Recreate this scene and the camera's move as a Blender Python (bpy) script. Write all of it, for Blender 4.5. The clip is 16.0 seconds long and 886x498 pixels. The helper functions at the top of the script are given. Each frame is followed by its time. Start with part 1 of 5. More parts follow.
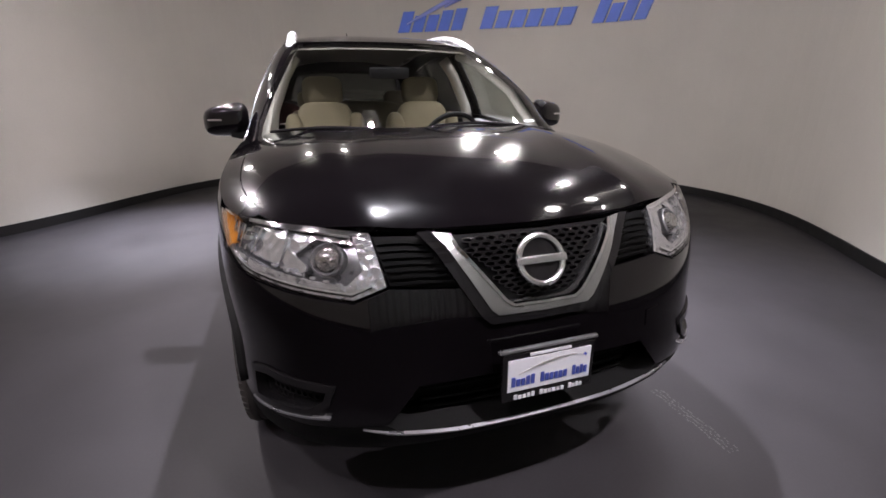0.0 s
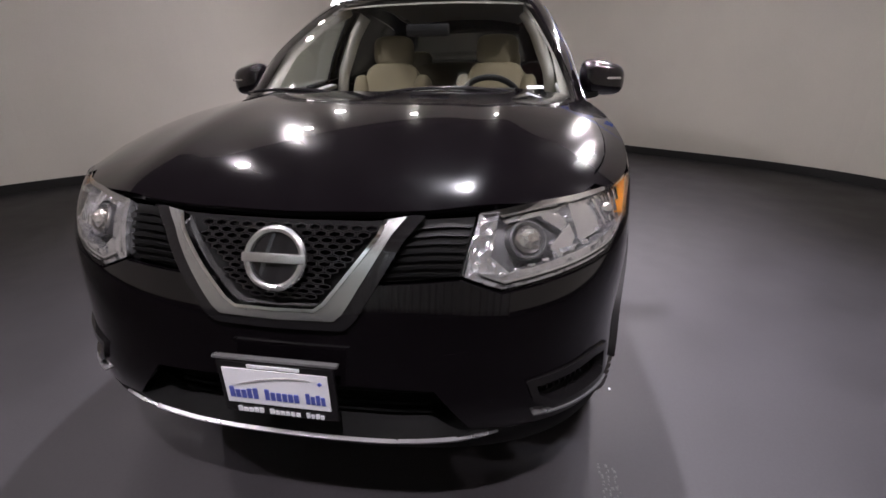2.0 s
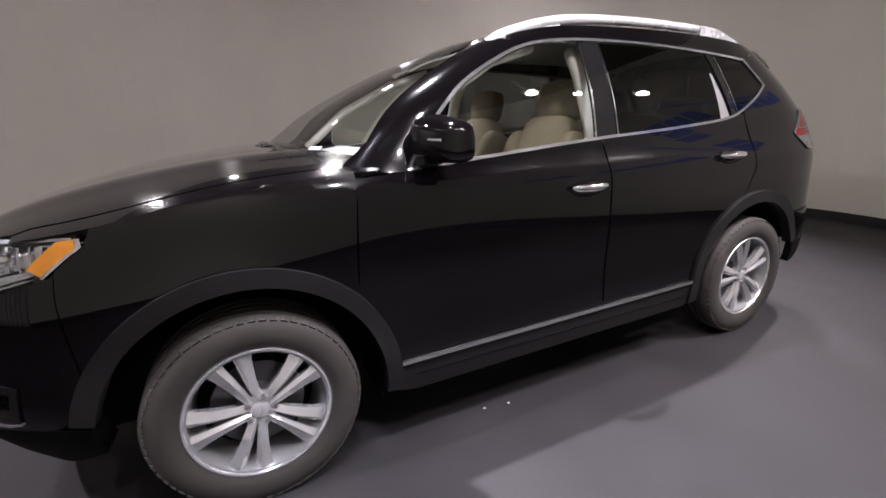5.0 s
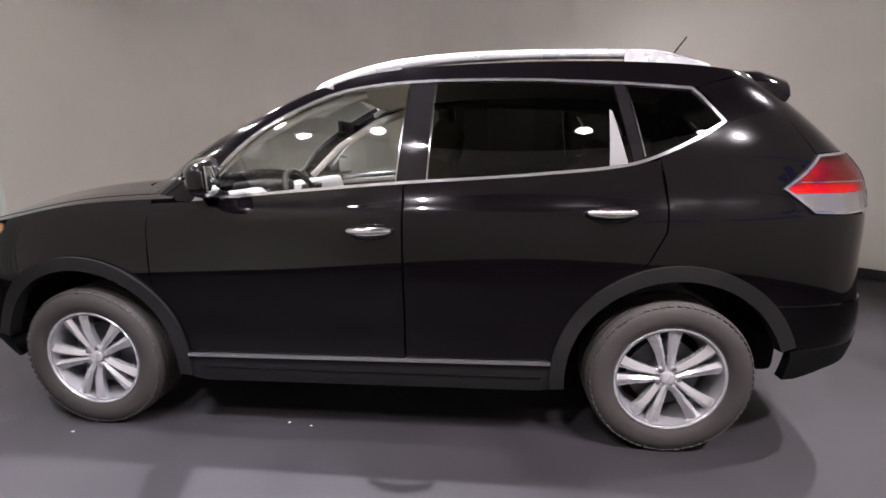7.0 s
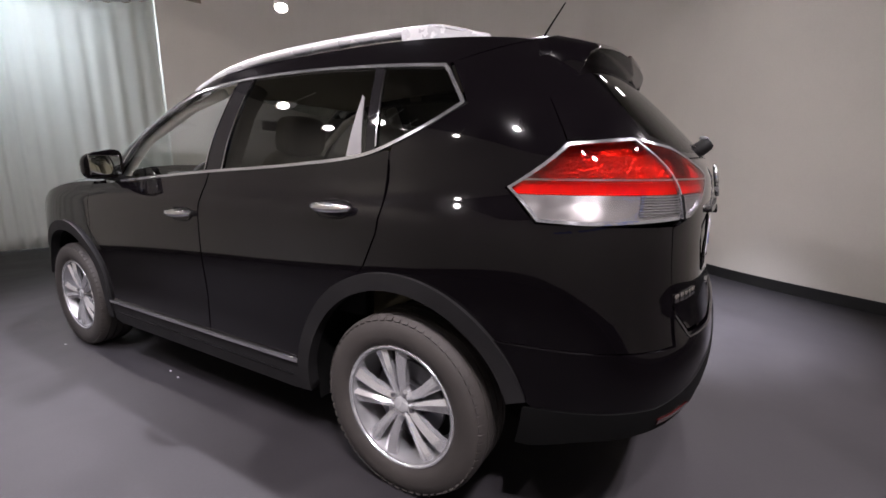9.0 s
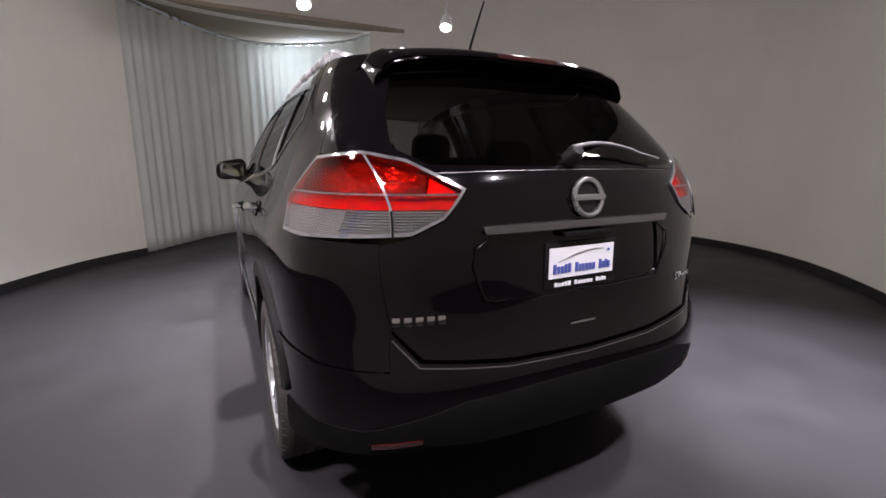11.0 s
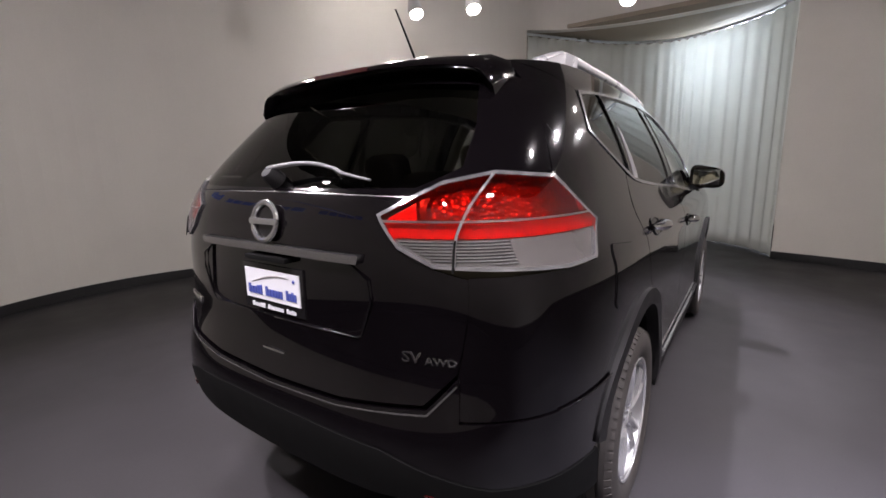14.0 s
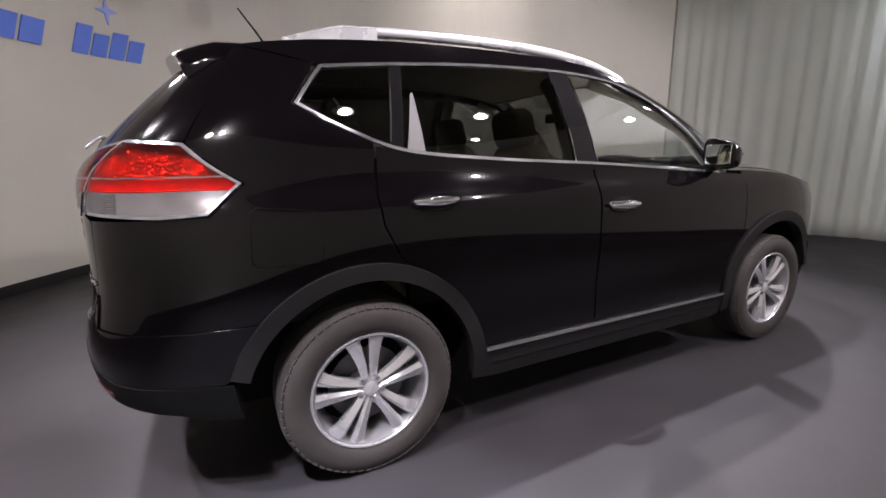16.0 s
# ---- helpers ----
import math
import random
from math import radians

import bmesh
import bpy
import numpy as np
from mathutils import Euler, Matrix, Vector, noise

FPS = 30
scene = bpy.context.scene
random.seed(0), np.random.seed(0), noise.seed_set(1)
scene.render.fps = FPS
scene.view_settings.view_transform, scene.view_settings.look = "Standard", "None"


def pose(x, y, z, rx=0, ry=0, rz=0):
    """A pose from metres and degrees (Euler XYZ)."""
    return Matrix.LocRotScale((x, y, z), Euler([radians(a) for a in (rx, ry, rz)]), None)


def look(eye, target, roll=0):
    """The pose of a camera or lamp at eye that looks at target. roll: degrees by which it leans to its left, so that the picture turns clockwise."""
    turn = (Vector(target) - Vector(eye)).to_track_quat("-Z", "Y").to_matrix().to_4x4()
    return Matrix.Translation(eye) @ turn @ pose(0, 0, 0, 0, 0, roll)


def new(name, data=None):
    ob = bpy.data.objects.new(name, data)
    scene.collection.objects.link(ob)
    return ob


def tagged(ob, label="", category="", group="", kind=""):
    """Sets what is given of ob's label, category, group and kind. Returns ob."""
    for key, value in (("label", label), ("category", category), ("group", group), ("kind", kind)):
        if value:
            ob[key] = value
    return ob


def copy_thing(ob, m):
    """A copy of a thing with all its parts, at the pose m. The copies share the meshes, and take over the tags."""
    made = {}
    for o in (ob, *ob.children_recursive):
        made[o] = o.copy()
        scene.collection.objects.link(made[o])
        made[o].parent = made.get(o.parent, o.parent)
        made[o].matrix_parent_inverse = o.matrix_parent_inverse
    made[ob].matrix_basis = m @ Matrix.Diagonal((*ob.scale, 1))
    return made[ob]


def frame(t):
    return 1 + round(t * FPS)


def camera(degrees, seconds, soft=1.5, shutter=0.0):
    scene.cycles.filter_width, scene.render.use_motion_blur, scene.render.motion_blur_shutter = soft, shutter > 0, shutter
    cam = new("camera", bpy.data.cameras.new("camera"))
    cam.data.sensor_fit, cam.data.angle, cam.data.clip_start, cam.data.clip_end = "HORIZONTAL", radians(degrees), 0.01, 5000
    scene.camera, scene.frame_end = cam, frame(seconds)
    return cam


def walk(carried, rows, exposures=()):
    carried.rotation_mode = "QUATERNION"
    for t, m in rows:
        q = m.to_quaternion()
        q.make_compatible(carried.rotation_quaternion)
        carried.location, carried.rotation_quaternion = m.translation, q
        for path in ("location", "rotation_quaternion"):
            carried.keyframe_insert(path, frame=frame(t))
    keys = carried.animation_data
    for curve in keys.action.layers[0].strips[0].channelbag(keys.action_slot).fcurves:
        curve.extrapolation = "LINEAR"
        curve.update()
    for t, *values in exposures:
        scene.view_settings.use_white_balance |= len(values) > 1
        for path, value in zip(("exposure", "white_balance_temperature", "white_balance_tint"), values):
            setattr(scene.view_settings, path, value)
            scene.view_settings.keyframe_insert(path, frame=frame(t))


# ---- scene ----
cam = camera(90, 16.0, soft=1.6)
# seconds, eye x y z, heading, tilt, lean
PATH = [
    (0, 3.230, -0.620, 1.326, 161.75, -18.85, -0.43),
    (0.5, 3.261, -0.352, 1.314, 167.11, -21.00, -0.27),
    (1, 3.207, -0.074, 1.274, 174.32, -22.69, -0.56),
    (1.5, 3.153, 0.223, 1.281, 180.89, -23.05, -0.64),
    (2, 3.065, 0.526, 1.306, 189.30, -22.86, -0.65),
    (2.5, 2.909, 0.831, 1.320, 197.99, -21.63, -0.86),
    (3, 2.730, 1.177, 1.313, 206.95, -21.25, -1.77),
    (3.5, 2.453, 1.472, 1.274, 217.09, -19.53, -2.56),
    (4, 2.129, 1.810, 1.289, 226.97, -18.37, -2.67),
    (4.2, 1.995, 1.917, 1.288, 230.26, -18.26, -2.33),
    (6.3, 0.157, 2.732, 1.280, 264.32, -13.16, -0.44),
    (6.5, -0.025, 2.713, 1.295, 266.81, -13.92, -0.30),
    (7, -0.543, 2.729, 1.332, 275.38, -12.53, -0.47),
    (7.5, -1.033, 2.618, 1.329, 283.33, -12.11, -0.46),
    (8, -1.486, 2.482, 1.316, 289.36, -10.66, -0.43),
    (8.5, -1.886, 2.277, 1.282, 295.44, -11.22, -0.11),
    (9, -2.270, 2.088, 1.252, 301.17, -11.37, -0.00),
    (9.5, -2.597, 1.897, 1.251, 306.76, -13.04, 0.51),
    (9.7, -2.699, 1.815, 1.238, 309.76, -12.33, 0.61),
    (11.8, -3.480, 0.479, 1.306, 347.42, -11.67, -0.43),
    (12, -3.473, 0.340, 1.302, 350.72, -11.67, -0.27),
    (12.5, -3.455, -0.073, 1.301, 360.65, -12.16, -0.57),
    (13, -3.388, -0.481, 1.315, 371.37, -11.60, -0.76),
    (13.5, -3.251, -0.864, 1.346, 382.71, -10.49, -0.93),
    (14, -3.062, -1.195, 1.326, 394.75, -10.50, -0.94),
    (14.5, -2.842, -1.543, 1.300, 404.27, -10.88, -1.14),
    (15, -2.546, -1.862, 1.278, 412.18, -11.71, -1.37),
    (15.5, -2.204, -2.128, 1.254, 418.95, -11.86, -1.18),
    (16, -1.806, -2.431, 1.261, 423.39, -12.35, -0.93),
]


def aim(x, y, z, heading, tilt, lean):
    h, p = radians(heading), radians(tilt)
    eye = Vector((x, y, z))
    return look(eye, eye + Vector((math.cos(p) * math.cos(h), math.cos(p) * math.sin(h), math.sin(p))), lean)


walk(cam, [(row[0], aim(*row[1:])) for row in PATH],
     exposures=((0, 0.38), (2, 0.28), (4.2, 0.3), (6.4, 0.66), (8, 0.5), (9.7, 0.15), (12, 0.18), (14, 0.32), (16, 0.55)))

# ---- light ----
world = bpy.data.worlds.new("world")
scene.world = world
world.use_nodes = True
world.node_tree.nodes["Background"].inputs[0].default_value = (0.02, 0.02, 0.022, 1)
LAMP_Z = 3.05
LAMP_COLOUR = (1.0, 0.912, 0.985)
# track heads round the car (some turned down into pools), and a higher ring along the wall: place, height, power, turned down
LAMPS = [((0.40, 1.95), LAMP_Z, 155, 0), ((-1.40, 2.00), LAMP_Z, 165, 0), ((1.12, 2.03), LAMP_Z, 330, 1), ((1.38, 1.45), LAMP_Z, 130, 1), ((-2.90, 2.00), LAMP_Z, 190, 0),
         ((0.42, -1.90), LAMP_Z, 160, 0), ((-0.90, -1.85), LAMP_Z, 180, 0), ((2.50, -1.95), LAMP_Z + 0.1, 40, 0), ((-2.50, -1.85), LAMP_Z, 1500, 1), ((2.12, 0.02), LAMP_Z, 150, 0)]
LAMPS += [((r * math.cos(radians(a)), r * math.sin(radians(a))), 3.9, power, 0) for a, r, power in ((177, 4.15, 500), (196, 4.15, 500), (138, 4.0, 540), (225, 3.6, 340), (292, 4.15, 300), (335, 4.1, 170), (12, 3.95, 560), (86, 3.3, 220))]
# two heads that wash the wall
LAMPS += [((3.05 * math.cos(radians(a)), 3.05 * math.sin(radians(a))), 3.95, 10, 2) for a in (58, 70)]
for (x, y), z, power, down in LAMPS:
    far = z > 3.5
    data = bpy.data.lights.new("spot_light", "SPOT")
    data.energy, data.color, data.spot_size = power, LAMP_COLOUR if down != 1 else (0.94, 0.93, 1.10), radians(60 if far or down and y < 0 else 72 if down else 142)
    data.spot_blend, data.shadow_soft_size = 1.0 if down else 0.9, 0.036
    if down == 2:
        aim_at = (x * 1.3, y * 1.3, 2.0)
    elif far:
        near = 0.62 if x < -2.5 else 0.45
        aim_at = (x * near, y * near, 0.4)
    elif down:
        aim_at = (x * 0.80, y * 1.13, 0) if y < 0 else (x * 0.92, y * 1.05, 0)
    else:
        aim_at = (-x * 0.4, -y * 0.4, 1.75)
    new("spot_light", data).matrix_world = look((x * (1.015 if down == 2 else 0.985), y * (1.015 if down == 2 else 0.985), z - 0.07), aim_at)
# the large lamp over the car
HIGH = (0.45, 0.10, 4.25)
data = bpy.data.lights.new("high_light", "SPOT")
data.energy, data.color, data.spot_size = 1050, (0.965, 0.935, 1.04), radians(84)
data.spot_blend, data.shadow_soft_size = 0.9, 0.045
new("high_light", data).matrix_world = look((HIGH[0], HIGH[1], HIGH[2] - 0.12), (0.75, 0.35, 0))
# daylight behind the curtain
data = bpy.data.lights.new("door_daylight", "AREA")
data.energy, data.color, data.size = 135, (0.78, 0.87, 1.0), 0.8
new("door_daylight", data).matrix_world = look((6.9, -0.9, 3.3), (5.2, -0.8, 2.9))


# ---- materials ----
def shade(name, colour, rough=0.5, metal=0.0, vary=0.06, scale=8.0, fine=120.0, bump=0.02, coat=0.0, spec=0.5, rough_vary=0.05, island=0.0):
    m = bpy.data.materials.new(name)
    m.use_nodes = True
    n, l = m.node_tree.nodes, m.node_tree.links
    b = n["Principled BSDF"]
    b.inputs["Metallic"].default_value = metal
    b.inputs["Coat Weight"].default_value = coat
    b.inputs["Coat Roughness"].default_value = 0.02
    b.inputs["Specular IOR Level"].default_value = spec
    tc = n.new("ShaderNodeTexCoord")
    big, small = n.new("ShaderNodeTexNoise"), n.new("ShaderNodeTexNoise")
    big.inputs["Scale"].default_value, small.inputs["Scale"].default_value = scale, fine
    big.inputs["Detail"].default_value = 5
    l.new(tc.outputs["Object"], big.inputs["Vector"])
    l.new(tc.outputs["Object"], small.inputs["Vector"])
    add = n.new("ShaderNodeMath")
    add.operation = "ADD"
    half = n.new("ShaderNodeMath")
    half.operation, half.inputs[1].default_value = "MULTIPLY", 0.4
    l.new(small.outputs["Fac"], half.inputs[0])
    l.new(big.outputs["Fac"], add.inputs[0])
    l.new(half.outputs[0], add.inputs[1])
    ramp = n.new("ShaderNodeMapRange")
    ramp.inputs["From Min"].default_value, ramp.inputs["From Max"].default_value = 0.35, 1.05
    ramp.inputs["To Min"].default_value, ramp.inputs["To Max"].default_value = 1 - vary, 1 + vary
    l.new(add.outputs[0], ramp.inputs["Value"])
    mul = n.new("ShaderNodeVectorMath")
    mul.operation = "SCALE"
    mul.inputs[0].default_value = colour
    l.new(ramp.outputs[0], mul.inputs["Scale"])
    l.new(mul.outputs[0], b.inputs["Base Color"])
    rr = n.new("ShaderNodeMapRange")
    rr.inputs["From Min"].default_value, rr.inputs["From Max"].default_value = 0.3, 0.7
    rr.inputs["To Min"].default_value, rr.inputs["To Max"].default_value = max(0.0, rough - rough_vary), rough + rough_vary
    l.new(big.outputs["Fac"], rr.inputs["Value"])
    l.new(rr.outputs[0], b.inputs["Roughness"])
    if bump:
        bp = n.new("ShaderNodeBump")
        bp.inputs["Strength"].default_value, bp.inputs["Distance"].default_value = bump, 0.004
        l.new(add.outputs[0], bp.inputs["Height"])
        l.new(bp.outputs[0], b.inputs["Normal"])
    return m


def glass(name, tint, ior=1.5, rough=0.0):
    m = bpy.data.materials.new(name)
    m.use_nodes = True
    n, l = m.node_tree.nodes, m.node_tree.links
    n.remove(n["Principled BSDF"])
    clear, gloss, mix, edge = n.new("ShaderNodeBsdfTransparent"), n.new("ShaderNodeBsdfGlossy"), n.new("ShaderNodeMixShader"), n.new("ShaderNodeLayerWeight")
    clear.inputs[0].default_value = (*tint, 1)
    gloss.inputs["Roughness"].default_value = rough
    edge.inputs["Blend"].default_value = 0.5
    base = ((ior - 1) / (ior + 1)) ** 2
    steep, scale = n.new("ShaderNodeMath"), n.new("ShaderNodeMapRange")
    steep.operation, steep.inputs[1].default_value = "POWER", 4.6
    scale.inputs["To Min"].default_value, scale.inputs["To Max"].default_value = base, 0.95
    l.new(edge.outputs["Facing"], steep.inputs[0])
    l.new(steep.outputs[0], scale.inputs["Value"])
    l.new(scale.outputs[0], mix.inputs[0])
    l.new(clear.outputs[0], mix.inputs[1])
    l.new(gloss.outputs[0], mix.inputs[2])
    l.new(mix.outputs[0], n["Material Output"].inputs["Surface"])
    return m


def glow(name, colour, strength):
    m = bpy.data.materials.new(name)
    m.use_nodes = True
    b = m.node_tree.nodes["Principled BSDF"]
    b.inputs["Base Color"].default_value = (*colour, 1)
    b.inputs["Emission Color"].default_value = (*colour, 1)
    b.inputs["Emission Strength"].default_value = strength
    return m


PAINT = shade("black_paint", (0.0022, 0.0017, 0.0022), 0.14, coat=1.0, vary=0.2, bump=0.0, rough_vary=0.03, spec=0.04)
PAINT.node_tree.nodes["Principled BSDF"].inputs["Coat IOR"].default_value = 1.46
CLAD = shade("grey_plastic", (0.0105, 0.0100, 0.0105), 0.55, vary=0.15, fine=900, bump=0.15, spec=0.24)
DARK = shade("black_plastic", (0.0045, 0.0045, 0.0045), 0.65, vary=0.2, bump=0.02, spec=0.08)
SLAT = shade("semi_gloss_black_slat", (0.003, 0.003, 0.003), 0.35, vary=0.1, bump=0, spec=0.06)
GARNISH = shade("smoked_chrome", (0.24, 0.235, 0.235), 0.2, metal=0.9, vary=0.06, bump=0)
PIANO = shade("gloss_black_trim", (0.008, 0.0075, 0.008), 0.05, spec=0.35, coat=0.0, vary=0.1, bump=0)


def facets(name, colour, rough, scale, depth):
    """Bright plastic or metal broken into small tilted faces."""
    m = shade(name, colour, rough, metal=0.9, vary=0.1, bump=0)
    n, l = m.node_tree.nodes, m.node_tree.links
    tc, cell, bp = n.new("ShaderNodeTexCoord"), n.new("ShaderNodeTexVoronoi"), n.new("ShaderNodeBump")
    cell.inputs["Scale"].default_value = scale
    l.new(tc.outputs["Object"], cell.inputs["Vector"])
    bp.inputs["Strength"].default_value, bp.inputs["Distance"].default_value = 1.0, depth
    l.new(cell.outputs["Distance"], bp.inputs["Height"])
    l.new(bp.outputs[0], n["Principled BSDF"].inputs["Normal"])
    return m


BEZEL = facets("bright_lamp_bezel", (0.62, 0.62, 0.64), 0.16, 42, 0.006)
BULB_BOWL = facets("lamp_bulb_bowl", (0.46, 0.44, 0.41), 0.12, 70, 0.005)
BOWL = facets("faceted_reflector", (0.72, 0.72, 0.73), 0.12, 26, 0.008)
VCHROME = shade("dark_chrome", (0.42, 0.42, 0.415), 0.24, metal=0.9, vary=0.06, bump=0)
RIMCHROME = shade("taillight_chrome", (0.44, 0.44, 0.46), 0.14, metal=0.85, coat=0.6, vary=0.22, scale=30, fine=90, bump=0.12)
TRIMCHROME = shade("window_trim_chrome", (0.55, 0.55, 0.56), 0.16, metal=0.92, vary=0.08, bump=0)
PRINT = shade("faint_dust", (0.07, 0.068, 0.068), 0.8, vary=0.2)
RED_BACK = facets("bright_red_reflector", (0.42, 0.18, 0.16), 0.2, 85, 0.005)
LAMPBOX = shade("grey_lamp_housing", (0.13, 0.13, 0.135), 0.3, metal=0.6, vary=0.2, scale=30)
DULL = shade("dull_silver_trim", (0.34, 0.34, 0.35), 0.3, metal=0.8, vary=0.08, bump=0)
CHROME = shade("chrome", (0.80, 0.80, 0.82), 0.08, metal=1.0, vary=0.03, bump=0, rough_vary=0.03)
SATIN_GREY = shade("satin_grey_plastic", (0.16, 0.16, 0.165), 0.42, vary=0.08, bump=0)
SATIN = shade("satin_silver", (0.52, 0.52, 0.53), 0.28, metal=0.35, vary=0.05, bump=0.0)
BARREL = shade("silver_rim_paint", (0.42, 0.42, 0.43), 0.35, metal=0.7, vary=0.08)
ALLOY = shade("machined_alloy", (0.74, 0.74, 0.76), 0.17, metal=0.75, vary=0.06, fine=300, bump=0.01)
ALLOY_DARK = shade("painted_alloy", (0.10, 0.10, 0.105), 0.35, metal=0.6, vary=0.08)
RUBBER = shade("tyre_rubber", (0.038, 0.033, 0.030), 0.72, vary=0.25, scale=14, fine=260, bump=0.25)
SCREEN = glass("windscreen_glass", (0.76, 0.80, 0.78), 1.9)
TINT = glass("privacy_glass", (0.11, 0.113, 0.103), 1.65)
LENS = glass("lamp_lens", (0.95, 0.95, 0.96), 1.5)
RED_COVER = glass("red_lens_cover", (0.80, 0.12, 0.085), 1.6)
RED = shade("red_lens", (0.72, 0.040, 0.020), 0.12, coat=1.0, vary=0.25, scale=40, fine=300, bump=0.1)
RED_DARK = shade("dark_red_lens", (0.030, 0.002, 0.002), 0.15, coat=1.0, vary=0.2)
CLEAR = shade("ribbed_clear_lens", (0.17, 0.16, 0.155), 0.2, metal=0.5, coat=1.0, vary=0.2, scale=25)
AMBER = shade("amber_lens", (0.50, 0.185, 0.012), 0.15, coat=1.0, vary=0.2, scale=40)
BEIGE = shade("beige_fabric", (0.145, 0.122, 0.075), 0.85, vary=0.1, fine=500, bump=0.2)
LINER = shade("light_headliner", (0.50, 0.48, 0.43), 0.9, vary=0.06, fine=400, bump=0.1)
GREYTRIM = shade("light_grey_trim", (0.27, 0.26, 0.255), 0.5, vary=0.06)
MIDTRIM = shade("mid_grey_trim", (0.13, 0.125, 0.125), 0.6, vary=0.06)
WHITE = shade("white_plate", (0.60, 0.60, 0.63), 0.35, vary=0.04)
BLUE = shade("blue_ink", (0.05, 0.07, 0.28), 0.4, vary=0.05)
SIGN_BLUE = shade("blue_sign_face", (0.13, 0.24, 0.85), 0.4, vary=0.08)
SIGN_PALE = shade("pale_blue_sign_face", (0.40, 0.48, 0.95), 0.4, vary=0.06)
WALLPAINT = shade("grey_wall_paint", (0.67, 0.64, 0.575), 0.62, vary=0.07, scale=1.1, fine=70, bump=0.05)
FLOORING = shade("dark_vinyl_floor", (0.0250, 0.0230, 0.0255), 0.55, vary=0.24, scale=2.6, fine=90, bump=0.03, rough_vary=0.06, spec=0.32)
BASE = shade("black_rubber_base", (0.010, 0.010, 0.010), 0.5, vary=0.2)
CEIL = shade("dark_ceiling_paint", (0.10, 0.093, 0.088), 0.8, vary=0.1, scale=2)
TAN = shade("tan_soffit", (0.30, 0.25, 0.19), 0.8, vary=0.08, scale=2)
CLOTH = shade("white_curtain_cloth", (0.78, 0.79, 0.73), 0.9, vary=0.06, scale=3, fine=600, bump=0.1)
n, l = CLOTH.node_tree.nodes, CLOTH.node_tree.links
thin, both = n.new("ShaderNodeBsdfTranslucent"), n.new("ShaderNodeMixShader")
thin.inputs[0].default_value, both.inputs[0].default_value = (0.80, 0.81, 0.80, 1), 0.42
l.new(n["Principled BSDF"].outputs[0], both.inputs[1])
l.new(thin.outputs[0], both.inputs[2])
l.new(both.outputs[0], n["Material Output"].inputs["Surface"])
STEEL = shade("galvanised_rail", (0.55, 0.57, 0.60), 0.3, metal=0.9, vary=0.1)
CANMETAL = shade("white_lamp_housing", (0.6, 0.6, 0.58), 0.4, vary=0.05)
BULB = glow("lit_bulb", (1.0, 0.93, 0.90), 70)


# ---- mesh helpers ----
def child(ob, parent):
    if parent is not None:
        ob.parent = parent
    return ob


def raw(name, verts, faces, material, parent=None, label="", normals=None, smooth=True):
    me = bpy.data.meshes.new(name)
    me.from_pydata([tuple(map(float, v)) for v in verts], [], [tuple(map(int, f)) for f in faces])
    me.materials.append(material)
    if smooth:
        me.polygons.foreach_set("use_smooth", [True] * len(me.polygons))
    me.update()
    if normals is not None:
        me.normals_split_custom_set_from_vertices([tuple(map(float, v)) for v in normals])
    ob = child(new(name, me), parent)
    return tagged(ob, label) if label else ob


def part(name, bm, material, parent=None, label="", smooth=True, angle=40):
    me = bpy.data.meshes.new(name)
    bmesh.ops.recalc_face_normals(bm, faces=bm.faces)
    if smooth:
        for e in bm.edges:
            if len(e.link_faces) == 2 and e.calc_face_angle(0) > radians(angle):
                e.smooth = False
        for f in bm.faces:
            f.smooth = True
    bm.to_mesh(me)
    bm.free()
    me.materials.append(material)
    ob = child(new(name, me), parent)
    return tagged(ob, label) if label else ob


def add_box(bm, centre, size, bevel=0.0, turn=None, segments=2):
    m = Matrix.LocRotScale(centre, Euler([radians(a) for a in turn]) if turn else None, size)
    geo = bmesh.ops.create_cube(bm, size=1, matrix=m)
    if bevel:
        vs = set(geo["verts"])
        es = [e for e in bm.edges if e.verts[0] in vs and e.verts[1] in vs]
        bmesh.ops.bevel(bm, geom=es, offset=bevel, segments=segments, affect="EDGES", profile=0.6)


def boxes(name, items, material, parent=None, label=""):
    bm = bmesh.new()
    for it in items:
        add_box(bm, *it)
    return part(name, bm, material, parent, label)


def sweep(name, pts, radius, material, parent=None, label="", sides=8, closed=False, flat=1.0):
    """A tube along points; flat squeezes it in height."""
    P = [Vector(p) for p in pts]
    n = len(P)
    rad = radius if hasattr(radius, "__len__") else [radius] * n
    verts, faces = [], []
    for i in range(n):
        a, b = (P[i - 1], P[(i + 1) % n]) if closed else (P[max(i - 1, 0)], P[min(i + 1, n - 1)])
        d = (b - a).normalized()
        side_v = d.cross(Vector((0, 0, 1)))
        if side_v.length < 1e-3:
            side_v = Vector((1, 0, 0))
        side_v.normalize()
        up = side_v.cross(d)
        for k in range(sides):
            t = 2 * math.pi * k / sides
            verts.append(P[i] + side_v * math.cos(t) * rad[i] + up * math.sin(t) * rad[i] * flat)
    for i in range(n if closed else n - 1):
        j = (i + 1) % n
        for k in range(sides):
            k2 = (k + 1) % sides
            faces.append((i * sides + k, i * sides + k2, j * sides + k2, j * sides + k))
    if not closed:
        faces.append(tuple(range(sides))[::-1])
        faces.append(tuple((n - 1) * sides + k for k in range(sides)))
    return raw(name, verts, faces, material, parent, label)


